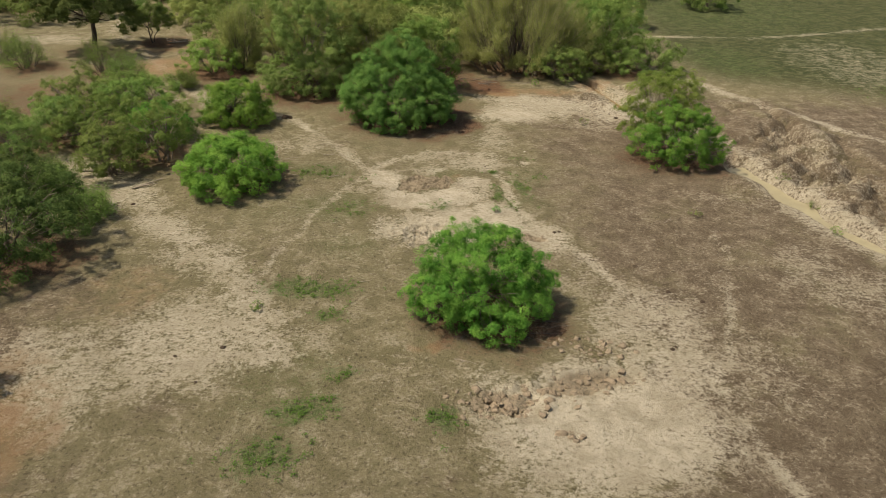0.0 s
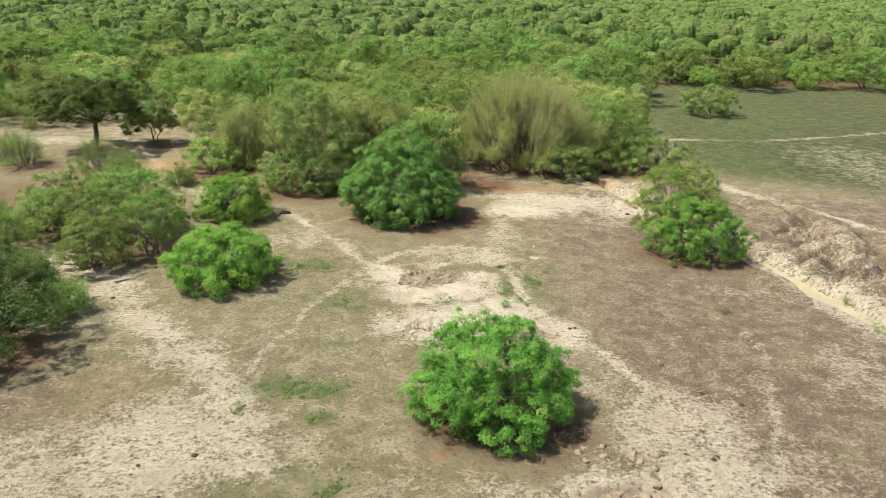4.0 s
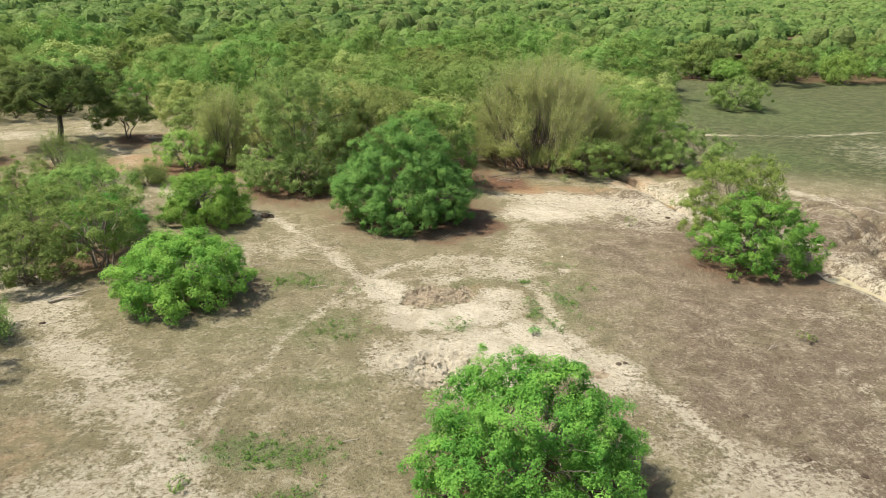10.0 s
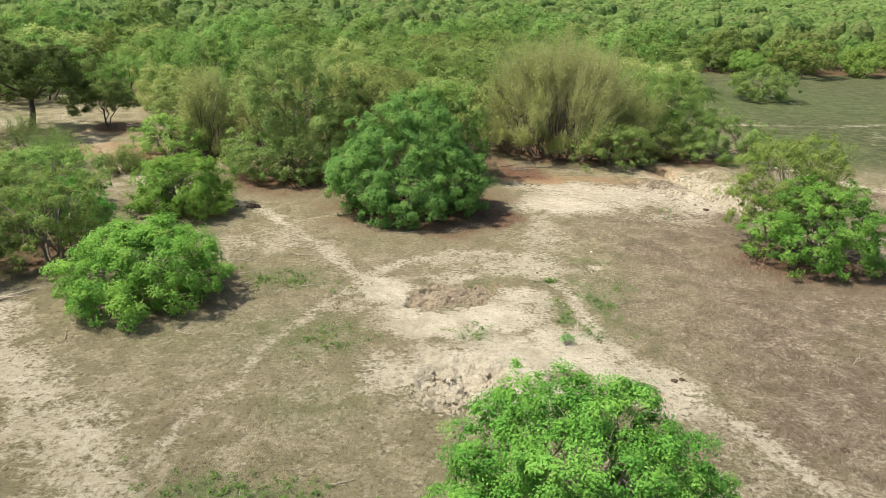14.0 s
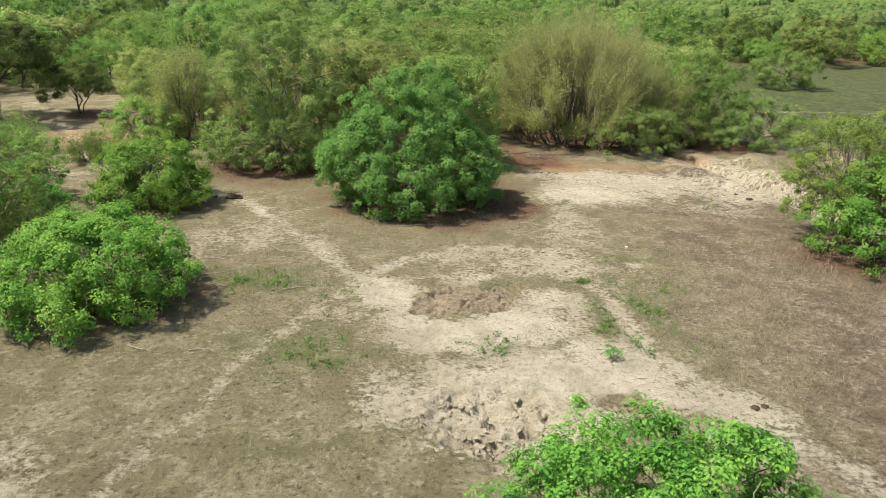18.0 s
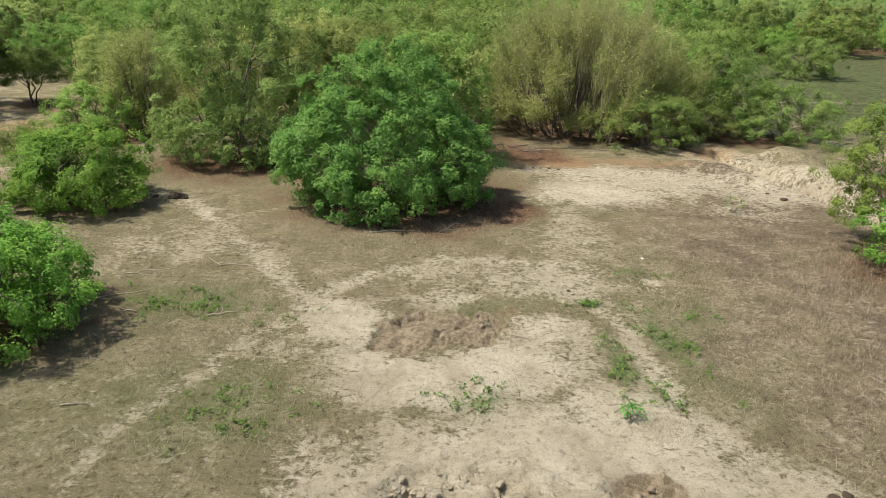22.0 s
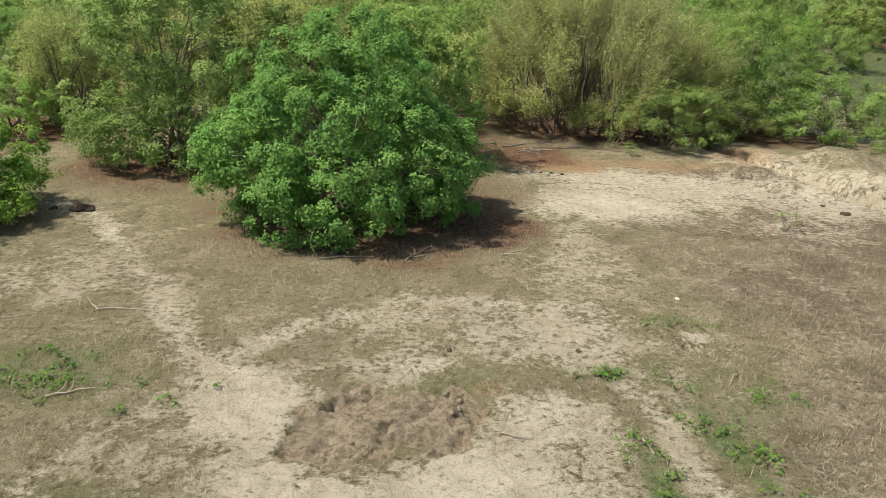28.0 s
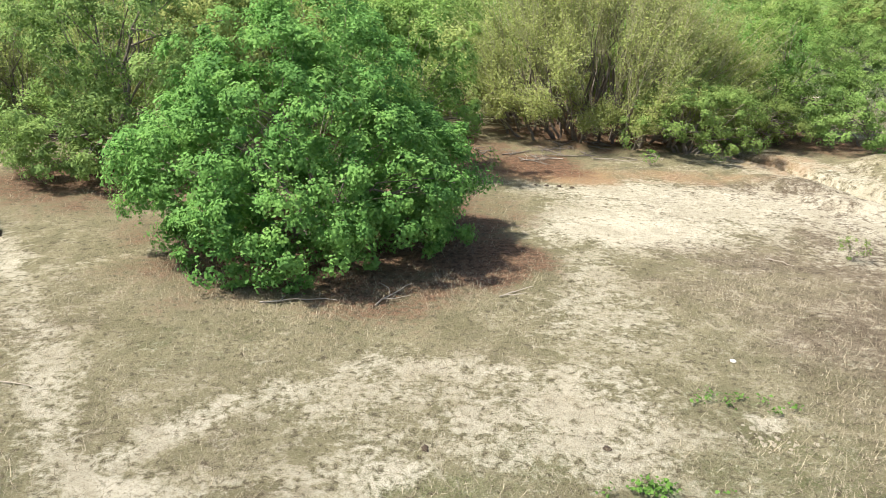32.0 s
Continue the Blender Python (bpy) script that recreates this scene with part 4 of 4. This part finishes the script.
for x, y, w, t in ((44.8, 95, 8.0, 5.0), (52.5, 95, 7.0, 4.3), (58.5, 97, 7.0, 4.6), (70.7, 102, 9.4, 6.0), (83, 111, 8.4, 5.8), (64, 112, 7, 5), (96, 108, 8, 5)):
    bush("leafy_bush", x, y, heap(R, w, t, 5), "rounded dark green bush at the edge of the plain", LEAF_WOOD_SOFT, R, 190, 75, 0.42, 0.2, 4, BARK_DARK, "bushes along the plain", twigs=0)
bush("leafy_bush", 39.2, 62.0, heap(R, 7.8, 4.6, 5), "lone rounded bush on the green plain", LEAF_OLIVE_SOFT, R, 420, 75, 0.4, 0.15, 6)


def acacia(x, y, tall, wide, label, r):
    top = thing("acacia_tree", x, y, label, "tree")
    t = Tubes(8)
    fork = np.array([0.25, 0.1, tall * 0.36])
    t.add(limb((0, 0, -0.15), fork, r, 0.06, 6, 0), 0.30, 0.2)
    piece("trunk", t.mesh("trunk", BARK_DARK), top, "dark straight trunk")
    lobes = [(0, 0, tall * 0.66, wide * 0.36, wide * 0.36, tall * 0.28), (-0.5, -1.5, tall * 0.48, wide * 0.3, wide * 0.2, tall * 0.13)]
    for k in range(8):
        a = k * 0.785 + r.random() * 0.5
        lobes.append((math.cos(a) * wide * 0.30, math.sin(a) * wide * 0.30, tall * r.uniform(0.46, 0.72), wide * 0.19, wide * 0.19, tall * 0.15))
    for lb in lobes[1:]:
        t = Tubes(5)
        t.add(limb(fork, (lb[0], lb[1], lb[2] - tall * 0.05), r, 0.3, 7, 0.15), 0.11, 0.03)
        piece("limb", t.mesh("limb", BARK_DARK), top)
    me, p = crown_mesh("crown", lobes, 300, 230, 0.62, 0.145, LEAF_ACACIA, r, 0.3, -0.6, 0.2, flat=0.7)
    piece("crown", me, top)
    return top


acacia(-37.4, 33.4, 8.2, 11.5, "dark umbrella-shaped acacia with a bare straight trunk", R)
bush("small_tree", -32.4, 36.8, [(0, 0, 2.7, 2.4, 2.2, 1.4), (1.2, 0, 2.1, 1.5, 1.5, 1.0), (-1.4, 0, 2.3, 1.5, 1.4, 1.1), (-2.4, 0.3, 1.3, 0.9, 0.9, 0.9)], "small spreading green tree with a bare trunk", LEAF_OLIVE, R, 360, 75, 0.28, 0.12, 3, BARK_DARK, category="tree", low=-0.3, spread=0.2)

# ---- woodland behind ----
KINDS, KINDS_FAR = [], []
for k, (w, t, mat, word) in enumerate(((7.6, 6.4, LEAF_WOOD_SOFT, "green"), (9.4, 8.2, LEAF_WOOD_SOFT, "green"), (6.4, 5.0, LEAF_BRIGHT_OLIVE, "yellow-olive"), (8.4, 7.2, LEAF_OLIVE_SOFT, "olive"), (7.0, 6.0, LEAF_BROWN, "brown-olive"), (9.0, 8.8, LEAF_WOOD_SOFT, "tall green"), (8.2, 6.6, LEAF_OLIVE_SOFT, "dull olive"))):
    for kinds, clumps, per, size, leaf in ((KINDS, 240, 76, 0.60, 0.19), (KINDS_FAR, 170, 60, 0.70, 0.28)):
        kinds.append(bush("woodland_tree", 0, 0, heap(R, w, t, 5), f"rounded {word} tree in dense savanna woodland", mat, R, clumps, per, size, leaf, 3, BARK_DARK, "woodland trees", "tree", twigs=0, thick=0.1, rag=0.28))


def open_land(x, y):
    """True where no tree stands."""
    if along(np.array([x]), np.array([y]), TRAILS[8][0])[0] < 3.6:
        return True
    if x < -30 and 30 < y < 46 or (-36 < x < -24 and y < 46):
        return True
    edge = 17.5 + (y - 28) * 0.24 if y < 76 else 29 + (y - 76) * 0.9
    if x > edge and y < 86:
        return True
    return y < 135 and x > 32 and N2(np.array([x / 7.0]), np.array([y / 7.0]))[0] < 0.66


placed = [(8, 31.5), (-12, 21), (17, 30), (-6.5, 24), (-20, 27), (-16.5, 30), (-38, 33), (-1, 20.5), (39, 62), (20.6, 27)]
used = set()
tries = 0
while len(placed) < 175 and tries < 7000:
    tries += 1
    y = R.uniform(27, 108)
    x = R.uniform(-0.78, 0.82) * (y + 36)
    gap = 5.8 if y < 70 else 6.6
    if open_land(x, y) or (abs(x - 8) < 9 and y < 39) or (x < -24 and y < 30):
        continue
    if any((x - a) ** 2 + (y - b) ** 2 < gap * gap for a, b in placed):
        continue
    placed.append((x, y))
    k = int(R.integers(len(KINDS)))
    s = R.uniform(0.75, 1.25)
    m = pose(x, y, ground(x, y), 0, 0, R.uniform(0, 360)) @ Matrix.Diagonal((s, s, s * R.uniform(0.85, 1.1), 1))
    kinds = KINDS if y < 58 else KINDS_FAR
    if (k, y < 58) not in used:
        kinds[k].matrix_basis = m
        used.add((k, y < 58))
    else:
        c = copy_thing(kinds[k], Matrix())
        c.matrix_basis = m


def far_woods():
    """Tree crowns past the near woodland, as one mesh: a solid heart darkened for inner shade, and sprays of leaves
    over it.
    """
    r = np.random.default_rng(5)
    at, face, size, tone, kind = [], [], [], [], []
    hearts, heart_shade, heart_kind = [], [], []
    ring, tier = np.meshgrid(np.arange(9) * np.pi / 4, np.linspace(-0.35, 1.0, 6) * np.pi / 2)
    ball = np.stack([np.cos(ring) * np.cos(tier), np.sin(ring) * np.cos(tier), np.sin(tier)], -1)
    for y0, y1, gap, n, leaf in ((104, 170, 7.0, 420, 0.46), (168, 300, 8.6, 190, 0.80), (298, 500, 11.5, 95, 1.4), (495, 900, 18, 60, 2.6)):
        y = y0
        while y < y1:
            y += gap * 0.78
            xs = np.arange(-0.75 * (y + 40), 0.78 * (y + 40), gap)
            xs = xs + r.uniform(-0.8, 0.8, len(xs)) * gap
            ys = y + r.uniform(-0.9, 0.9, len(xs)) * gap
            for x, yy, base in zip(xs, ys, height(xs, ys)):
                if yy < 190 and abs(x + 47) < 4 or r.random() < 0.12 or yy < 135 and open_land(x, yy):
                    continue
                t = r.uniform(3.4, 6.4) * (1.25 if r.random() < 0.15 else 1)
                which = r.random()
                lobes = int(r.integers(2, 5))
                for lb in range(lobes):
                    a, out = r.uniform(0, 6.28), (0 if lb == 0 else gap * r.uniform(0.18, 0.34))
                    w = gap * (r.uniform(0.36, 0.50) if lb == 0 else r.uniform(0.20, 0.32))
                    h = t * (0.55 if lb == 0 else r.uniform(0.34, 0.5))
                    mid = np.array([x + math.cos(a) * out, yy + math.sin(a) * out, base + t * (0.45 if lb == 0 else r.uniform(0.35, 0.6))])
                    oval = np.array([w, w, h])
                    light = np.clip(r.normal(0.5, 0.2), 0, 1)
                    lump = 0.80 + 0.3 * (N1(ball[..., 0] * 1.8 + x + 900, ball[..., 1] * 1.8 + ball[..., 2] + yy + 900) - 0.5)
                    lump[:, -1] = lump[:, 0]
                    v = mid + ball * lump[..., None] * oval
                    hearts.append(np.stack([v[:-1, :-1], v[:-1, 1:], v[1:, 1:], v[1:, :-1]], 2).reshape(-1, 3))
                    # hearts toned darker than their leaves: crown shade put into the colour
                    heart_shade.append(np.full(40, light * 0.8)), heart_kind.append(np.full(40, which))
                    m = int(n * (0.5 if lb == 0 else 0.5 / max(1, lobes - 1)))
                    d = unit(r.normal(size=(m, 3)))
                    d[:, 2] = np.abs(d[:, 2]) * 1.2 - 0.25
                    rad = (0.90 + 0.36 * (N1(d[:, 0] * 2.5 + x + 900, d[:, 1] * 2.5 + d[:, 2] * 2 + yy + 900) - 0.5) + r.uniform(-0.08, 0.10, m))[:, None]
                    at.append(mid + d * rad * oval)
                    face.append(d + r.normal(size=(m, 3)) * 0.28 + np.array([0, 0, 0.2]))
                    size.append(leaf * r.uniform(0.5, 1.25, m))
                    tone.append(np.clip(light + r.normal(size=m) * 0.08, 0, 1)), kind.append(np.full(m, which))
    at, face, size = np.concatenate(at), np.concatenate(face), np.concatenate(size)
    me = leaf_mesh("far_woodland", at, face, size, LEAF_FAR, r, 0.8, 0.08, np.concatenate(tone))
    shade_of(me, np.concatenate(kind), "kind_of_tree")
    ob = tagged(new("far_woodland", me), "distant green savanna woodland reaching the horizon", "woodland", kind="stuff")
    v = np.concatenate(hearts)
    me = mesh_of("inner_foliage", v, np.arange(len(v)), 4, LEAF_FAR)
    shade_of(me, np.concatenate(heart_shade)), shade_of(me, np.concatenate(heart_kind), "kind_of_tree")
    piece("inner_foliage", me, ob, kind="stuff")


far_woods()


# ---- grass, herbs, clods and small things ----
def dry_grass(count, r, area=(-24, 22, -27, 22), tufts=(), least=0.03, longest=0.30):
    """Bent straws, thick where the earth is not bare."""
    x, y = r.uniform(area[0], area[1], count * 2), r.uniform(area[2], area[3], count * 2)
    pale, green, litter, mud, wet, ochre = covers(x, y)
    thick = np.clip(0.9 - 0.9 * pale - mud, least, 1) * (0.35 + 0.65 * smooth(0.42, 0.6, fbm(N4, x / 2.2, y / 2.2, 3)))
    thick = thick * (0.7 + 0.7 * smooth(2, 9, x)) * (wet < 0.3)
    keep = r.random(len(x)) < thick
    x, y = x[keep][:count], y[keep][:count]
    for cx, cy, w, k in tufts:
        x, y = np.append(x, cx + r.normal(size=k) * w), np.append(y, cy + r.normal(size=k) * w)
    n = len(x)
    foot = np.stack([x, y, height(x, y) - 0.01], -1)
    a = r.uniform(0, 2 * np.pi, n)
    lean = r.uniform(0.5, 1.4, n)
    long = r.uniform(0.06, longest, n)
    tuft = np.arange(n) >= n - sum(k for *_, k in tufts)
    long, lean = np.where(tuft, long * 1.2, long), np.where(tuft, lean * 0.9, lean)
    out = np.stack([np.cos(a) * np.sin(lean), np.sin(a) * np.sin(lean), np.cos(lean)], -1)
    side = np.stack([-np.sin(a), np.cos(a), 0 * a], -1) * r.uniform(0.002, 0.0058, n)[:, None]
    tip = foot + out * long[:, None]
    tip[:, 2] = np.maximum(tip[:, 2], foot[:, 2] + 0.03)
    v = np.stack([foot - side, foot + side, tip + side * 0.4, tip - side * 0.4], 1)
    ob = new("dry_grass", mesh_of("dry_grass", v.reshape(-1, 3), np.arange(n * 4), 4, STRAW))
    tagged(ob, "thin straw-coloured dry grass lying over the earth", "grass", kind="stuff")


TUSSOCKS = [(11.5, 4.2, 0.9, 900), (12.6, 2.6, 0.7, 600), (10.6, 2.2, 0.8, 600), (8.8, 3.3, 0.7, 450), (13.6, 5.8, 0.8, 500), (12.0, 6.8, 0.6, 400), (9.6, 0.6, 0.9, 450), (13.2, -0.4, 0.9, 450), (7.6, 5.2, 0.8, 350), (15.0, -10.2, 0.8, 400), (12.2, -2.6, 0.7, 300), (-0.5, 4.6, 0.8, 260), (-8.2, -9.8, 1.4, 600), (-6.6, 10.0, 1.2, 300), (2.4, 9.4, 0.7, 250), (1.2, 7.2, 0.7, 300)]
dry_grass(140000, R, tufts=TUSSOCKS)
dry_grass(70000, R, (-10, 10, -6, 10), least=0.16, longest=0.16)


def herbs(r):
    """Low green weeds in their patches."""
    at = []
    for cx, cy, rx, ry, turn, v in GREEN:
        if rx > 4:
            continue
        n = int(26 * rx * ry * v) + 3
        for k in range(n):
            d = r.normal(size=2) * 0.5
            c, s = math.cos(radians(turn)), math.sin(radians(turn))
            u, w = d[0] * rx, d[1] * ry
            q = np.array([cx + u * c - w * s, cy + u * s + w * c])
            at.append(np.concatenate([q + r.normal(size=(16, 2)) * 0.08, r.uniform(0.01, 0.15, (16, 1))], 1))
    at = np.concatenate(at)
    at[:, 2] += height(at[:, 0], at[:, 1])
    face = r.normal(size=at.shape) * 0.5 + np.array([0, 0, 1.0])
    ob = new("green_herbs", leaf_mesh("green_herbs", at, face, r.uniform(0.04, 0.10, len(at)), HERB, r, 0.7))
    tagged(ob, "low green weeds in loose patches on dry earth", "weeds", kind="stuff")


herbs(R)


def lump_mesh(name, mat, r, rough=0.35, flat=0.7, parts=2):
    bm = bmesh.new()
    bmesh.ops.create_icosphere(bm, subdivisions=parts, radius=1)
    for v in bm.verts:
        v.co *= 1 + rough * (noise.noise(v.co * 1.3 + Vector((0, rough * 9 + flat * 31, 0))) + 0.5 * noise.noise(v.co * 3.1 + Vector((7 * flat, 3, 1)))) + r.uniform(-0.5, 0.4) * rough * (parts == 1)
        v.co.z *= flat
    for f in bm.faces:
        f.smooth = parts == 2
    me = bpy.data.meshes.new(name)
    bm.to_mesh(me)
    bm.free()
    me.materials.append(mat)
    return me


CLODS = [lump_mesh("clod", MUD, R, 0.42, f, 1) for f in (0.4, 0.5, 0.62, 0.75)]
CLODS_DARK = [lump_mesh("clod", MUD_DARK, R, 0.8, f) for f in (0.52, 0.66, 0.8, 0.95)]


def trampled(name, label, spots, meshes, big, r, sunk=0.1):
    """Broken mud lumps strewn over trodden spots."""
    cx, cy = spots[0][:2]
    top = thing(name, cx, cy, label, "mud", z=0.0)
    for sx, sy, rx, ry, n in spots:
        for k in range(n):
            x, y = sx + r.normal() * rx * 0.55, sy + r.normal() * ry * 0.55
            s = big * r.uniform(0.22, 1.0) ** 2.0
            ob = new("clod", meshes[int(r.integers(4))])
            ob.parent = top
            ob.location = (x - cx, y - cy, ground(x, y) - s * sunk)
            ob.rotation_euler = (r.uniform(-0.5, 0.5), r.uniform(-0.5, 0.5), r.uniform(0, 6.3))
            ob.scale = (s, s * r.uniform(0.7, 1.2), s * r.uniform(0.7, 1.1))
    return top


trampled("trampled_mud", "dried pale mud broken into clods by trampling", [(-1.7, -7.9, 1.7, 1.5, 210), (-2.3, -8.7, 1.0, 0.7, 150), (-0.6, -7.3, 0.8, 0.6, 80), (-2.6, -7.0, 0.6, 0.5, 80)], CLODS, 0.125, R, 0.25)
trampled("mud_wallow", "churned brown mud wallow dug into pale clay", [(-2.0, -0.1, 1.6, 0.9, 40), (-0.6, 0.5, 0.6, 0.4, 30), (-2.6, -1.0, 1.1, 0.4, 20)], CLODS_DARK, 0.09, R, 0.6)
trampled("trampled_mud", "dried mud pocked with deep footprints and small puddles", [(0.8, -22.3, 1.7, 0.8, 110), (3.0, -21.6, 1.4, 0.6, 60), (5.4, -20.7, 2.0, 0.7, 90), (5.5, -18.5, 1.6, 1.0, 50), (3.5, -24.2, 0.6, 0.4, 20)], CLODS_DARK, 0.20, R, 0.15)
trampled("dug_pit", "small pit of damp brown mud in pale clay", [(2.0, -7.1, 0.7, 0.35, 30), (4.2, -8.0, 0.8, 0.25, 20)], CLODS_DARK, 0.12, R)
trampled("dried_wallow", "small ring of pale crusted mud in the grass", [(5.1, 3.0, 0.75, 0.45, 100)], CLODS, 0.09, R, 0.4)


def lumps(name, label, category, spots, mesh, r, group=""):
    for x, y, s in spots:
        top = new(name, mesh)
        top.location = (x, y, ground(x, y) + s * 0.2)
        top.scale = (s, s * r.uniform(0.75, 1.1), s * 0.8)
        top.rotation_euler = (0, 0, r.uniform(0, 6))
        tagged(top, label, category, group)


DUNG_MESH, STONE_MESH = lump_mesh("dung", DUNG, R, 0.5, 0.55), lump_mesh("stone", STONE, R, 0.35, 0.6)
lumps("dung", "dark brown dung heap beside the trail", "dung", [(-13.7, 12.8, 0.34), (-13.3, 12.7, 0.24), (-14.6, 12.7, 0.16), (2.28, 2.7, 0.07), (10.7, -13.8, 0.13), (12.2, -14.7, 0.12), (9.4, -18.7, 0.12), (9.65, -18.5, 0.1), (5.7, -7.3, 0.12), (6.0, -7.2, 0.10), (-0.7, 2.6, 0.08), (9.6, -11.2, 0.12), (-20.5, -4.0, 0.14), (-11.4, -18.6, 0.13), (-13.4, -19.2, 0.08), (-12, -21, 0.08)], DUNG_MESH, R, "dung heaps")
lumps("stone", "small dark stone on pale sand", "stone", [(14.34, 13.4, 0.17), (14.0, 14.4, 0.1), (4.6, 18.6, 0.09), (4.15, 18.8, 0.09), (3.7, 18.9, 0.08), (3.3, 19.0, 0.07)], lump_mesh("stone", DUNG, R, 0.4, 0.6), R, "stones on the sand")
lumps("stone", "small white stone in dry grass", "stone", [(5.5, 5.6, 0.07)], lump_mesh("stone", make_plain("white_stone", (0.75, 0.72, 0.66), (0.6, 0.57, 0.5)), R), R)


def stick(x, y, turn, long, fork, r, thick=0.022, label="bleached dead stick lying on the earth", mat=None):
    t = Tubes(5)
    c, s = math.cos(radians(turn)), math.sin(radians(turn))
    z0 = ground(x, y) + thick
    pts = [(c * k * long, s * k * long, ground(x + c * k * long, y + s * k * long) + thick - z0 + r.uniform(0, 0.03)) for k in np.linspace(0, 1, 6)]
    pts = np.array(pts) + r.normal(size=(6, 3)) * np.array([0.03, 0.03, 0.0]) * long
    t.add(pts, thick, thick * 0.4)
    for k in range(fork):
        b = pts[1 + k % 4]
        a = radians(turn + r.choice([-1, 1]) * r.uniform(30, 70))
        t.add([b, b + np.array([math.cos(a), math.sin(a), 0.15]) * long * 0.22, b + np.array([math.cos(a + 0.3), math.sin(a + 0.3), 0.1]) * long * 0.45], thick * 0.6, thick * 0.25)
    ob = new("dead_stick", t.mesh("dead_stick", mat or DEADWOOD))
    ob.location = (x, y, z0)
    tagged(ob, label, "stick", "dead sticks")


for x, y, turn, long, fork in ((-9.45, 4.45, 130, 0.9, 0), (-9.45, 4.45, -4, 1.6, 1), (8.7, 11.5, -40, 0.8, 0), (-12.4, 3.6, 20, 1.6, 2), (-12.8, 1.4, 25, 1.9, 2), (-8.7, 0.4, 30, 0.9, 2), (-10.9, 0.7, 160, 0.8, 1),
                               (-0.8, -19.4, -20, 1.1, 1), (-14.6, -4.4, 70, 1.2, 1), (-12.7, -4.0, -20, 0.8, 0), (-10.7, -4.3, 10, 0.6, 0), (2.9, -1.2, 100, 0.5, 0), (-16.6, -4.8, 110, 1.0, 0),
                               (-1.9, 8.0, 60, 1.5, 2), (-4.6, 8.1, 5, 1.8, 1), (1.0, 8.4, 40, 1.1, 1), (0.2, -0.6, -15, 0.6, 0), (3.1, 22.9, 20, 1.8, 3), (6.4, 23.6, -15, 2.2, 3), (5.0, 23.4, 170, 1.6, 2), (12.8, -6.0, 50, 1.2, 2), (-5.6, -13.0, 20, 0.7, 1)):
    stick(x, y, turn, long, fork, R)
for k in range(26):
    stick(R.uniform(0.5, 9.5), R.uniform(23.2, 26.2), R.uniform(0, 360), R.uniform(0.8, 2.2), 2, R, 0.03, "brown dead branch in the brush heap beneath the thicket", BARK)
for k in range(14):
    a = R.uniform(-1.2, 2.2)
    stick(0.9 + math.cos(a) * 2.9, -15.6 + math.sin(-abs(a)) * 2.6, R.uniform(-60, 30), R.uniform(0.5, 1.4), 2, R, 0.014, "thin dead twig beneath a leafy bush", BARK)
for x, y, turn, long in ((2.4, -18.5, 5, 1.8), (3.2, -17.9, -25, 1.9), (4.0, -17.0, 20, 1.5), (3.4, -18.7, 30, 1.2), (1.6, -19.0, -15, 1.3)):
    stick(x, y, turn, long, 2, R, 0.012, "thin grey dead twig on pale clay", TWIG_BARK)
stick(-21.3, -1.9, 50, 2.2, 2, R, 0.07, "thick grey fallen branch beside the scrub")
stick(-30.6, 36.6, 20, 2.6, 3, R, 0.08, "bleached dead branch heap beside a small tree")
stick(-29.8, 37.0, 140, 2.0, 2, R, 0.07, "bleached dead branch heap beside a small tree")
stick(-25.5, 1.0, 5, 3.0, 3, R, 0.08, "thick dark fallen branch beneath the scrub")

for x, y, w, t, mat, word in ((11.1, 11.4, 0.8, 0.8, LEAF_OLIVE, "sparse olive"), (-10.5, -15.5, 0.9, 0.35, LEAF_OLIVE, "low grey-green"), (2.4, -4.6, 0.5, 0.35, LEAF_DEEP, "green"), (15.0, -5.0, 1.0, 0.4, LEAF_OLIVE, "low brown-green"), (23.0, -7.4, 0.9, 0.5, LEAF_OLIVE, "grey-green"), (23.4, 1.0, 1.3, 0.4, LEAF_OLIVE, "low dull green"), (24.2, -2.4, 1.0, 0.4, LEAF_OLIVE, "low brown-green"), (1.6, 21.8, 1.2, 0.9, LEAF, "yellow-green"), (8.6, 22.6, 0.9, 0.7, LEAF, "yellow-green")):
    bush("small_plant", x, y, [(0, 0, t * 0.5, w * 0.45, w * 0.45, t * 0.45)], f"{word} small plant on bare earth", mat, R, 40, 8, 0.09, 0.07, 4, group="", category="plant", spread=0.05, thick=0.012, twigs=8)
